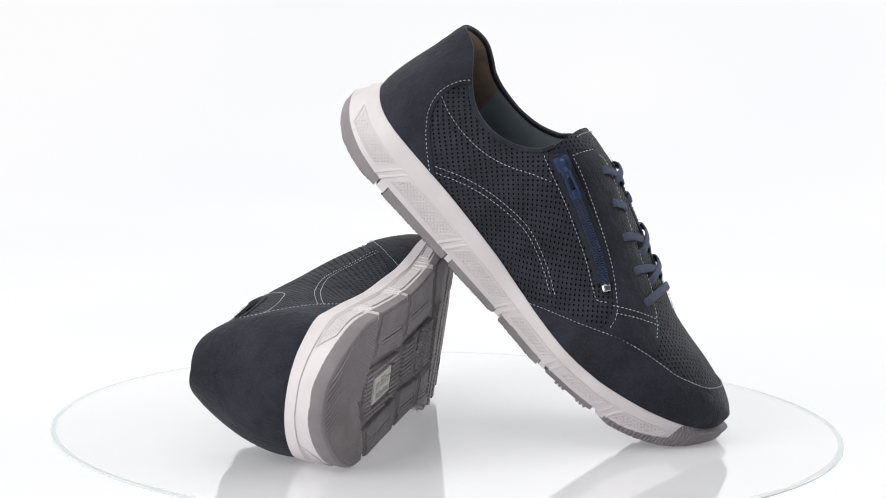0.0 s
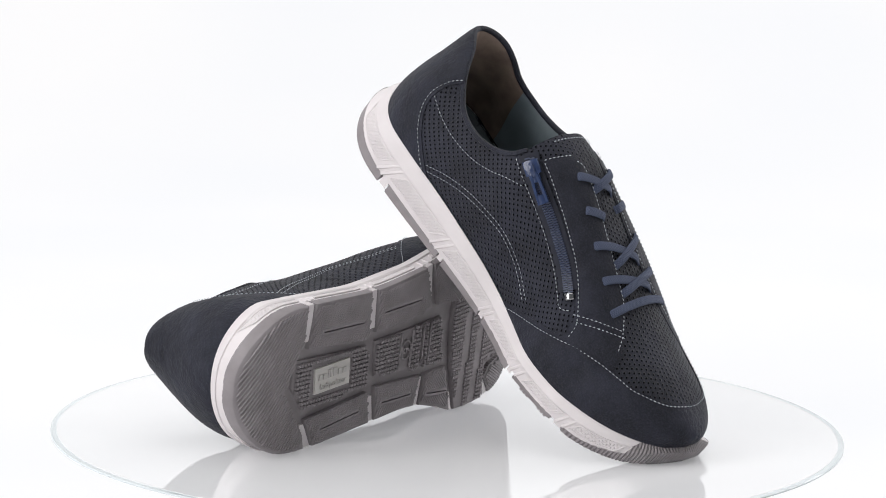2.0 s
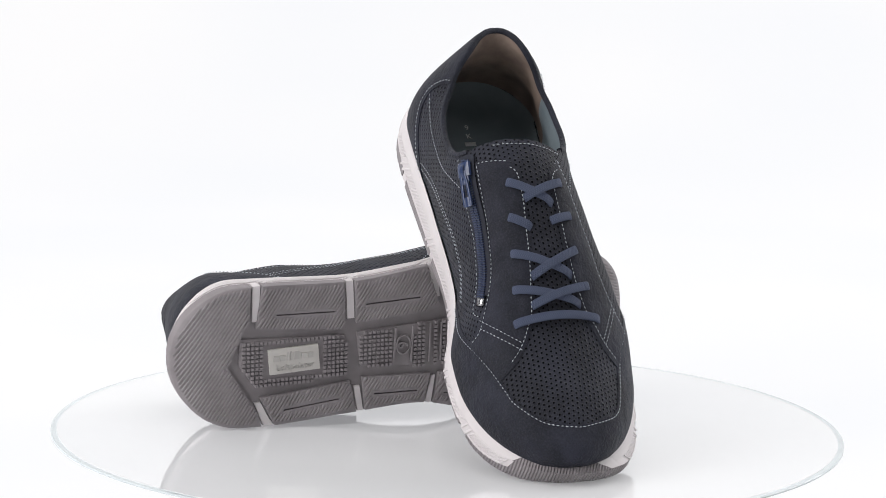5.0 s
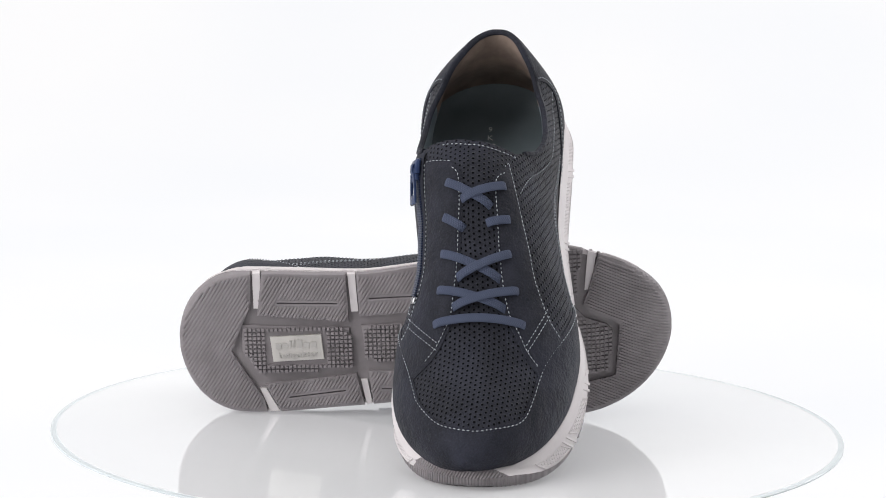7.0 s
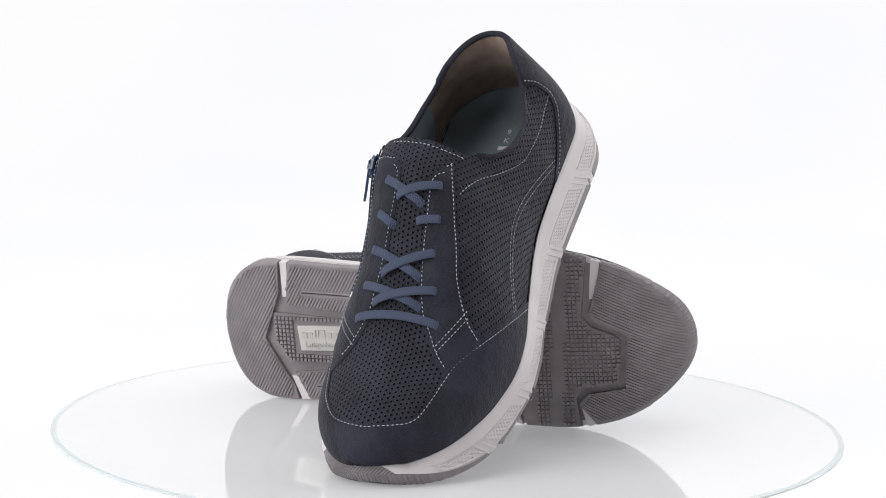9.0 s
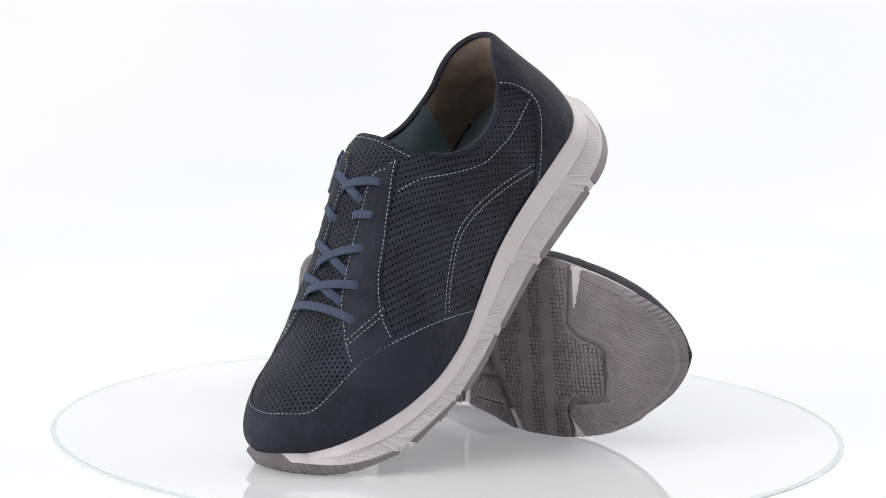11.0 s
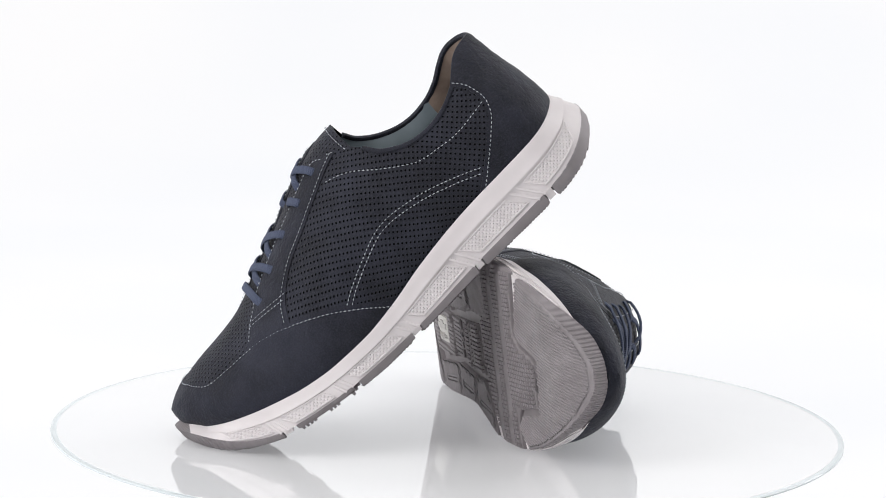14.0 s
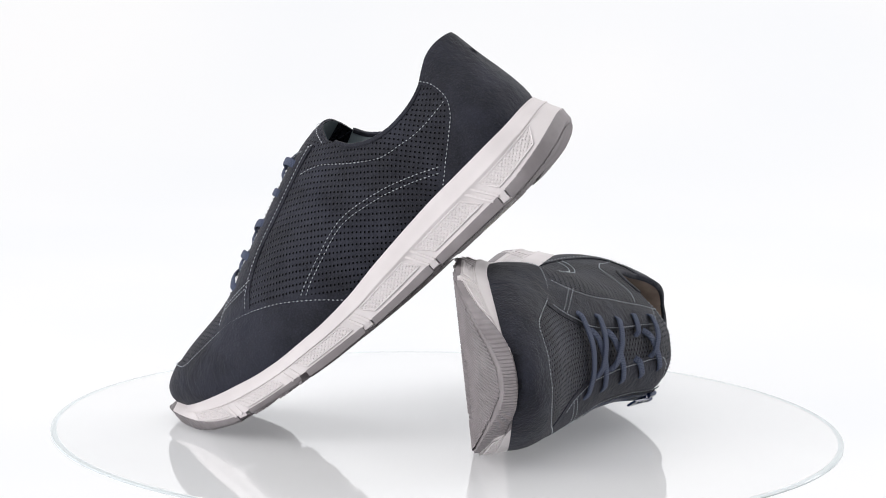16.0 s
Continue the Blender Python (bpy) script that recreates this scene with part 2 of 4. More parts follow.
def find(x, v, side, axis=2):
    """(s, w) of the point of one side with that x and that z (axis 2) or y (axis 1)."""
    s = np.arccos(1 - 2 * np.clip((x - XH) / (XT - XH), 0, 1)) / np.pi
    for _ in range(12):
        lo, hi = (0.0, 1.0) if axis == 2 else (-1.0, 1.0)
        for _ in range(26):
            mid = 0.5 * (lo + hi)
            q = upper(s, mid * side if axis == 2 else mid)[axis]
            if (q > v) == (axis == 2):
                lo = mid
            else:
                hi = mid
        w = mid * side if axis == 2 else mid
        dx = x - upper(s, w)[0]
        x0 = XH + (XT - XH) * (0.5 - 0.5 * np.cos(np.pi * s)) + dx
        s = np.arccos(1 - 2 * np.clip((x0 - XH) / (XT - XH), 0, 1)) / np.pi
    return s, w


def Zs(side, *pts):
    return [find(x, z, side) for x, z in pts]


def Ys(*pts):
    return [find(x, y, 1, 1) for x, y in pts]


CH_S, CH_W = 190.0, 95.0          # the chart's scale, so that its triangles come out even


def chart_line(sw, step=2.5):
    return spline([(s * CH_S, w * CH_W) for s, w in sw], step)


def inside(poly, pts):
    x, y = pts[:, 0], pts[:, 1]
    hit = np.zeros(len(pts), bool)
    a, b = poly, np.roll(poly, -1, 0)
    for (x0, y0), (x1, y1) in zip(a, b):
        if y0 != y1:
            hit ^= ((y0 > y) != (y1 > y)) & (x < (x1 - x0) * (y - y0) / (y1 - y0) + x0)
    return hit


def far_from(poly, pts, d):
    return np.array([np.min(np.sum((poly - p) ** 2, 1)) > d * d for p in pts], bool)


def fill(poly, step, hole=None):
    """Triangles over a closed polygon in the plane: points, faces, count of boundary points."""
    from mathutils import geometry
    poly = np.array(poly, float)
    lo, hi = poly.min(0), poly.max(0)
    gx, gy = np.meshgrid(np.arange(lo[0], hi[0], step), np.arange(lo[1], hi[1], step))
    gx = gx + (np.arange(gx.shape[0]) % 2)[:, None] * step / 2
    g = np.stack([gx.ravel(), gy.ravel()], 1)
    g = g[inside(poly, g)]
    if len(g):
        g = g[far_from(poly, g, step * 0.55)]
    rings, edges = [poly], []
    if hole is not None:
        hole = np.array(hole, float)
        if len(g):
            g = g[~inside(hole, g) & far_from(hole, g, step * 0.3)]
        n0, nh = len(poly), len(hole)
        edges = [(n0 + i, n0 + (i + 1) % nh) for i in range(nh)]
        rings.append(hole)
    allp = np.vstack(rings + ([g] if len(g) else []))
    v, _, f, *_ = geometry.delaunay_2d_cdt([Vector(p) for p in allp], edges, [list(range(len(poly)))], 1, 1e-4)
    if hole is not None:
        vv = np.array([tuple(p) for p in v])
        f = [t for t in f if not inside(hole, vv[list(t)].mean(0)[None])[0]]
    return np.array([tuple(p) for p in v]), [tuple(t) for t in f], len(poly)


def uv_of(s, w, pt):
    """Millimetres along the shoe and round it, for the punched pattern."""
    fine = np.linspace(0, 1, 30)
    line = upper(np.full(30, s), fine * (1 if w >= 0 else -1))
    arc = np.concatenate([[0], np.cumsum(np.linalg.norm(np.diff(line, axis=0), axis=1))])
    return pt[0], np.interp(abs(w), fine, arc) * (1 if w >= 0 else -1)


class Build:
    """Gathers the parts of one shoe; k = 1 for the left, -1 for the right one."""

    def __init__(self, k):
        self.k = k

    def place(self, p):
        return Vector((p[0] * 0.001, p[1] * 0.001 * self.k, p[2] * 0.001))

    def face(self, bm, vs):
        vs = list(dict.fromkeys(vs))
        if len(vs) < 3:
            return None
        if self.k < 0:
            vs = vs[::-1]
        try:
            return bm.faces.new(vs)
        except ValueError:
            return None

    def patch(self, polys, off, thick, step=3.5, side_uv=False, depth=None):
        """Panels of the upper from closed chart polygons, off mm above the last, with edges turned down by thick."""
        bm = bmesh.new()
        uvl = bm.loops.layers.uv.new("UVMap")
        for poly in polys:
            pts, faces, nb = fill(poly, step)
            s, w = np.clip(pts[:, 0] / CH_S, 0, 1), np.clip(pts[:, 1] / CH_W, -1, 1)
            n, base = normals(s, w), upper(s, w)
            lift = np.full(len(pts), off) if depth is None else depth(s, w, pts)
            area = sum(np.cross(pts[b] - pts[a], pts[c] - pts[a]) for a, b, c in faces)
            bset = np.min(np.array([np.sum((pts - p) ** 2, 1) for p in poly]), 0) < 1e-6
            top = base + n * (lift - np.where(bset & (thick > 0), 0.35 * abs(thick), 0))[:, None]
            vs = [bm.verts.new(self.place(p)) for p in top]
            uvs = {v: uv_of(a, b, p) for v, a, b, p in zip(vs, s, w, base)}
            for a, b, c in faces:
                self.face(bm, [vs[a], vs[c], vs[b]] if area > 0 else [vs[a], vs[b], vs[c]])
            if thick > 0:
                low = base + n * (lift - thick)[:, None]
                edges = {}
                for t in faces:
                    for a, b in ((t[0], t[1]), (t[1], t[2]), (t[2], t[0])):
                        edges[(a, b)] = 1
                lv = {}
                for a, b in edges:
                    if (b, a) not in edges:
                        for i in (a, b):
                            if i not in lv:
                                lv[i] = bm.verts.new(self.place(low[i]))
                                uvs[lv[i]] = uvs[vs[i]]
                        q = [vs[a], vs[b], lv[b], lv[a]]
                        self.face(bm, q if area > 0 else q[::-1])
            for f in bm.faces:
                for lp in f.loops:
                    if lp.vert in uvs:
                        lp[uvl].uv = uvs[lp.vert]
        bmesh.ops.remove_doubles(bm, verts=bm.verts, dist=2e-5)
        return bm

    def tube(self, bm, path, up, wide, high, sides=8, uvl=None):
        """A flattened band swept along a path (mm); up: normals along it."""
        path, up = np.array(path, float), np.array(up, float)
        tan = np.gradient(path, axis=0)
        tan /= np.linalg.norm(tan, axis=1, keepdims=True) + 1e-9
        across = np.cross(tan, up)
        across /= np.linalg.norm(across, axis=1, keepdims=True) + 1e-9
        up = np.cross(across, tan)
        arc = np.concatenate([[0], np.cumsum(np.linalg.norm(np.diff(path, axis=0), axis=1))])
        rings = []
        for p, a, u in zip(path, across, up):
            ring = []
            for j in range(sides):
                g = 2 * np.pi * j / sides
                cx, cy = np.cos(g), np.sin(g)
                ring.append(bm.verts.new(self.place(p + a * wide / 2 * np.sign(cx) * abs(cx) ** 0.6 + u * high / 2 * np.sign(cy) * abs(cy) ** 0.8)))
            rings.append(ring)
        for i in range(len(rings) - 1):
            for j in range(sides):
                f = self.face(bm, [rings[i][j], rings[i][(j + 1) % sides], rings[i + 1][(j + 1) % sides], rings[i + 1][j]])
                if uvl and f:
                    for lp in f.loops:
                        ri = i if lp.vert in rings[i] else i + 1
                        co = (rings[ri].index(lp.vert)) / sides * 2 * np.pi
                        lp[uvl].uv = (arc[ri], np.cos(co) * wide / 2)
        self.face(bm, rings[0][::-1])
        self.face(bm, rings[-1])

    def stitch(self, lines, off, pitch=2.7, length=2.0, radius=0.36):
        """Rows of single stitches along chart lines."""
        bm = bmesh.new()
        for line in lines:
            line = np.asarray(line)
            s, w = np.clip(line[:, 0] / CH_S, 0, 1), np.clip(line[:, 1] / CH_W, -1, 1)
            n = normals(s, w)
            p = upper(s, w) + n * off
            arc = np.concatenate([[0], np.cumsum(np.linalg.norm(np.diff(p, axis=0), axis=1))])
            for a in np.arange(0.4, arc[-1] - length, pitch):
                b = a + length * random.uniform(0.9, 1.08)
                pa, pb = (np.array([np.interp(q, arc, p[:, i]) for i in range(3)]) for q in (a, b))
                nn = np.array([np.interp((a + b) / 2, arc, n[:, i]) for i in range(3)])
                t = (pb - pa) / (np.linalg.norm(pb - pa) + 1e-9)
                r = np.cross(t, nn)
                mid = (pa + pb) / 2 + nn * radius * 0.5
                mid = mid + r * random.uniform(-0.08, 0.08)
                ring = [bm.verts.new(self.place(mid + r * radius * cx + nn * radius * cy)) for cx, cy in ((1, 0), (0, 1), (-1, 0), (0, -1))]
                ea, eb = bm.verts.new(self.place(pa - nn * 0.1)), bm.verts.new(self.place(pb - nn * 0.1))
                for j in range(4):
                    self.face(bm, [ring[j], ring[(j + 1) % 4], eb])
                    self.face(bm, [ring[(j + 1) % 4], ring[j], ea])
        return bm


# ---- seams and edges of the upper, in x and z (or y) of the last ----
RIM_OUT = Zs(1, (23, 107.6), (29, 108.8), (37, 106.8), (44, 101.8), (51.5, 95.4), (61, 91), (72, 88.3), (84, 87.6), (97, 90), (109, 96), (116, 103.5))
RIM_IN = Zs(-1, (23, 107.6), (29, 108.8), (37, 106.8), (45, 100.8), (53.5, 93.5), (64, 87.5), (77, 84.5), (90, 85.5), (103, 90.5), (113, 98), (118, 106))
RIM_OUT[0], RIM_IN[0] = (0.0, RIM_OUT[0][1]), (0.0, RIM_IN[0][1])
TONGUE = Ys((121, 14), (121.5, 4), (121, -8), (120, -22), (119.5, -32))
HEEL_SEAM_OUT = Zs(1, (51.5, 95.4), (46, 89), (43.5, 79), (47, 70), (56, 61), (66, 52), (82, 38)) + [(find(88, 40, 1)[0], 1.0)]
HEEL_SEAM_IN = Zs(-1, (53.5, 93.5), (49, 88.5), (46, 79), (48, 69), (55, 59), (67, 48), (80, 38)) + [(find(86, 40, -1)[0], -1.0)]
MUD_OUT = [(find(162, 30, 1)[0], 1.0)] + Zs(1, (168, 30), (178, 38.5), (196, 50), (218, 58), (238, 60.5), (254, 59.8), (267, 59))
MUD_IN = [(find(158, 30, -1)[0], -1.0)] + Zs(-1, (167, 24), (180, 31), (196, 39), (215, 48), (229, 53), (243, 55.3), (258, 56.8), (270, 58))
MUD_TIP = Ys((281, 21), (288.7, 5), (290.5, -8), (285.5, -24))
STAY_OUT_OUTER = Zs(1, (130, 110.5), (148, 103.5), (172, 92), (193, 82), (210, 70), (218, 59), (223, 48), (226, 40))
STAY_OUT_INNER = Ys((252, 36), (247.5, 29.5), (241, 23.5), (231, 17.5), (222, 12), (205, 7.5), (185, 4.5), (165, 2.5), (147, 0.8), (139.5, 2.6), (135, 7))
STAY_IN_OUTER = Zs(-1, (129, 107), (150, 98.5), (180, 83.2), (199, 72), (213.5, 60.5), (217, 52), (220, 40))
STAY_IN_INNER = Ys((252, -41), (247.5, -34), (241, -28), (231, -22.5), (222, -19), (205, -17.5), (185, -16.5), (165, -16.5), (147, -17.5), (139.5, -19.5), (135, -24))


def closed(*lines):
    """A closed chart polygon from successive lines."""
    out = []
    for ln in lines:
        ln = np.asarray(ln)
        if len(out) and np.linalg.norm(out[-1] - ln[0]) < 0.3:
            ln = ln[1:]
        out.extend(ln)
    if np.linalg.norm(out[0] - out[-1]) < 0.3:
        out.pop()
    return np.array(out)


def straight(a, b, step=2.5):
    a, b = np.array([a[0] * CH_S, a[1] * CH_W]), np.array([b[0] * CH_S, b[1] * CH_W])
    n = max(1, int(np.linalg.norm(b - a) / step))
    return a + (b - a) * np.linspace(0, 1, n + 1)[:, None]


def shifted(line, d):
    """A chart line moved sideways by d."""
    t = np.gradient(line, axis=0)
    t /= np.linalg.norm(t, axis=1, keepdims=True) + 1e-9
    return line + np.stack([-t[:, 1], t[:, 0]], 1) * d


def upto(rim, i):
    return chart_line(rim[:i])


# ---- the sole ----
SX0, SX1 = -1.0, 314.0
FLARE_OUT = curve_of([0, 40, 130, 180, 314], [2, 3.5, 3.5, 2, 2])
FLARE_IN = curve_of([0, 35, 140, 180, 314], [0.5, -1.2, -1.2, 0.8, 1])
# the notches of the inner flank sit nearer to the heel than those of the outer one
SHIFT = {1: curve_of([0, 50, 110, 165, 215, 258, 300], [0, -2, -2, -2, -1, 2, 0]), -1: curve_of([0, 62, 120, 168, 217, 261, 300], [0, -6, -3, -4, -9, -8, -2])}


def at(side, x):
    return float(x + SHIFT[side](x))

def tread_loop_point(s, side):
    x = SX0 + (SX1 - SX0) * (0.5 - 0.5 * np.cos(np.pi * s))
    e = rounding(x, SX0, SX1, 40, 72 if side > 0 else 60)
    yc = -5.0 * np.clip((x - 200) / 105, 0, 1) ** 2
    wide = W_OUT(x) + FLARE_OUT(x) if side > 0 else -W_IN(x) - FLARE_IN(x)
    return np.stack([x, yc + (wide - yc) * e], -1)


def feather_loop_point(s, side):
    p = upper(s, np.full_like(np.asarray(s, float), side * 0.999))
    return p[..., :2]


def sole_side(s, side, t, off):
    """A point of the midsole's flank: t 0 at the upper, 1 at the tread."""
    s = np.asarray(s, float)

    def plan(q):
        f, o = feather_loop_point(q, side), tread_loop_point(q, side)
        return f + (o - f) * t, f, o
    p, f, o = plan(s)
    e = 2e-3
    d = plan(np.clip(s + e, 0, 1))[0] - plan(np.clip(s - e, 0, 1))[0]
    n = np.stack([-d[..., 1], d[..., 0]], -1) * side
    n /= np.linalg.norm(n, axis=-1, keepdims=True) + 1e-9
    p = p + n * off
    z = Z_FEATHER(f[..., 0]) + (Z_WELT(o[..., 0]) - Z_FEATHER(f[..., 0])) * t
    return np.concatenate([p, z[..., None]], -1)


def s_of(x):
    return float(np.arccos(1 - 2 * np.clip((x - SX0) / (SX1 - SX0), 0, 1)) / np.pi)


def sole_ring(t, off, dz=0.0, n=90):
    s = np.linspace(0, 1, n)
    a = sole_side(s, 1, t, off)
    b = sole_side(s[1:-1][::-1], -1, t, off)
    r = np.vstack([a, b])
    r[:, 2] += dz
    return r


def edge_line(side, x0, x1, step=3.0):
    """The tread's outer edge between two stations, in plan."""
    s = np.linspace(s_of(x0), s_of(x1), max(3, int(abs(x1 - x0) / step)))
    return [tuple(p) for p in tread_loop_point(s, side)]


def tread_block(b, name, poly, parent, mat, drop=0.0, top=None, step=6.0, label="", slot=None):
    """One rubber block of the tread: its face follows the sole's curve, its sides go up to the midsole."""
    poly = np.array(poly, float)
    dense = []
    for p, q in zip(poly, np.roll(poly, -1, 0)):
        n = max(1, int(np.linalg.norm(q - p) / 4.0))
        dense += [p + (q - p) * i / n for i in range(n)]
    poly = np.array(dense)
    hole = None
    if slot:
        x0, y0, x1, y1 = slot
        g = np.linspace(0, 1, 14)
        hole = np.vstack([np.stack([x0 + (x1 - x0) * g, y0 + (y1 - y0) * g - 0.45], 1), np.stack([x0 + (x1 - x0) * g, y0 + (y1 - y0) * g + 0.45], 1)[::-1]])
    pts, faces, nb = fill(poly, step, hole)
    bm = bmesh.new()
    uvl = bm.loops.layers.uv.new("UVMap")
    bset = np.min(np.array([np.sum((pts - p) ** 2, 1) for p in poly]), 0) < 1e-6
    cen = poly.mean(0)
    z = Z_TREAD(pts[:, 0]) + drop + np.where(bset, 0.5, 0)
    inner = pts + (cen - pts) * np.where(bset, 0.012, 0)[:, None]
    vs = [bm.verts.new(b.place((p[0], p[1], q))) for p, q in zip(inner, z)]
    area = sum(np.cross(pts[j] - pts[i], pts[m] - pts[i]) for i, j, m in faces)
    edges = {}
    for t in faces:
        b.face(bm, [vs[i] for i in (t[::-1] if area > 0 else t)])
    tread = set(bm.faces)
    for t in faces:
        for e in ((t[0], t[1]), (t[1], t[2]), (t[2], t[0])):
            edges[e] = 1
    hi, lo = {}, {}
    for i, j in edges:
        if (j, i) not in edges:
            for m in (i, j):
                if m not in hi:
                    zt = Z_WELT(pts[m, 0]) + 0.4 if top is None else Z_TREAD(pts[m, 0]) + top
                    lo[m] = bm.verts.new(b.place((pts[m, 0], pts[m, 1], Z_TREAD(pts[m, 0]) + drop + 1.2)))
                    hi[m] = bm.verts.new(b.place((pts[m, 0], pts[m, 1], max(zt, Z_TREAD(pts[m, 0]) + drop + 1.6))))
            for q in ([vs[i], lo[i], lo[j], vs[j]], [lo[i], hi[i], hi[j], lo[j]]):
                b.face(bm, q[::-1] if area > 0 else q)
    for f in bm.faces:
        for lp in f.loops:
            lp[uvl].uv = (lp.vert.co.x * 1000, lp.vert.co.y * 1000 * b.k)
    bmesh.ops.recalc_face_normals(bm, faces=bm.faces)
    for f in bm.faces:
        f.material_index = int(f not in tread)
    ob = part(name, bm, mat, parent, label, 50)
    ob.data.materials.append(mat)
    return ob


def ribs(b, poly, turn, pitch, parent, slot=None):
    """Fine slanting ribs moulded on the face of a tread block."""
    poly = np.array(poly, float)
    c, d = np.array([math.cos(radians(turn)), math.sin(radians(turn))]), np.array([-math.sin(radians(turn)), math.cos(radians(turn))])
    mid = poly.mean(0)
    edge = np.vstack([p + (q - p) * g for p, q in zip(poly, np.roll(poly, -1, 0)) for g in (0, 0.25, 0.5, 0.75)])
    bm = bmesh.new()
    wide = pitch / 2.05
    for k in np.arange(-70, 70, pitch):
        line = mid + d * k + c * np.arange(-70, 70, 1.0)[:, None]
        ok = inside(poly, line)
        if not ok.any():
            continue
        near = np.min(np.sum((line[:, None] - edge[None]) ** 2, 2), 1)
        ok &= near > 3.0
        if slot:
            x0, y0, x1, y1 = slot
            g = np.clip((line[:, 0] - x0) / (x1 - x0), 0, 1)
            ok &= ~((np.abs(line[:, 1] - (y0 + (y1 - y0) * g)) < 1.9) & (line[:, 0] > x0 - 1) & (line[:, 0] < x1 + 1))
        run = []
        for p, o in list(zip(line, ok)) + [(None, False)]:
            if o:
                run.append(p)
                continue
            if len(run) > 3:
                pts = np.array(run[::5] + ([run[-1]] if (len(run) - 1) % 5 else []))
                z = Z_TREAD(pts[:, 0])
                rows = [[bm.verts.new(b.place((q[0] + d[0] * w, q[1] + d[1] * w, h + e))) for q, h in zip(pts, z)] for w, e in ((-0.92 * wide, 0.75), (-0.56 * wide, -0.05), (0.56 * wide, -0.05), (0.92 * wide, 0.75))]
                for u, v in zip(rows, rows[1:]):
                    for j in range(len(pts) - 1):
                        b.face(bm, [u[j], u[j + 1], v[j + 1], v[j]])
            run = []
    bmesh.ops.recalc_face_normals(bm, faces=bm.faces)
    for f in bm.faces:
        if f.normal.z > 0:
            f.normal_flip()
    return part("tread_ribs", bm, M_OUTSOLE, parent, "fine slanting rubber ribs", 20, "stuff")


def knobs(b, poly, pitch, size, lift, parent, skip=(), bands=()):
    """Small square studs over a plate of the tread."""
    bm = bmesh.new()
    poly = np.array(poly, float)
    lo, hi = poly.min(0), poly.max(0)
    gx, gy = np.meshgrid(np.arange(lo[0], hi[0], pitch), np.arange(lo[1], hi[1], pitch))
    g = np.stack([gx.ravel(), gy.ravel()], 1)
    g = g[inside(poly, g)]
    g = g[far_from(np.vstack([spline(np.vstack([poly, poly[:1]]), 1.5)]), g, size * 0.6)]
    for x, y in g:
        if any(x0 < x < x1 and y0 < y < y1 for x0, x1, y0, y1 in skip):
            continue
        if any(abs(x - (p[0] + (q[0] - p[0]) * (y - p[1]) / (q[1] - p[1]))) < w + size * 0.4 for p, q, w in bands):
            continue
        z = float(Z_TREAD(x))
        h = size / 2
        a = [bm.verts.new(b.place((x + dx * h, y + dy * h, z + lift + 1.9))) for dx, dy in ((-1, -1), (1, -1), (1, 1), (-1, 1))]
        c = [bm.verts.new(b.place((x + dx * h * 0.72, y + dy * h * 0.72, z + lift))) for dx, dy in ((-1, -1), (1, -1), (1, 1), (-1, 1))]
        for j in range(4):
            b.face(bm, [a[j], c[j], c[(j + 1) % 4], a[(j + 1) % 4]])
        b.face(bm, c[::-1])
    bmesh.ops.recalc_face_normals(bm, faces=bm.faces)
    return part("studs", bm, M_OUTSOLE, parent, "rows of small square rubber studs", kind="stuff")


def bar_box(b, bm, x0, x1, y0, y1, z0, z1):
    v = [bm.verts.new(b.place((x, y, z))) for z in (z0, z1) for x, y in ((x0, y0), (x1, y0), (x1, y1), (x0, y1))]
    for q in ((0, 1, 2, 3), (7, 6, 5, 4), (0, 4, 5, 1), (1, 5, 6, 2), (2, 6, 7, 3), (3, 7, 4, 0)):
        b.face(bm, [v[i] for i in q])


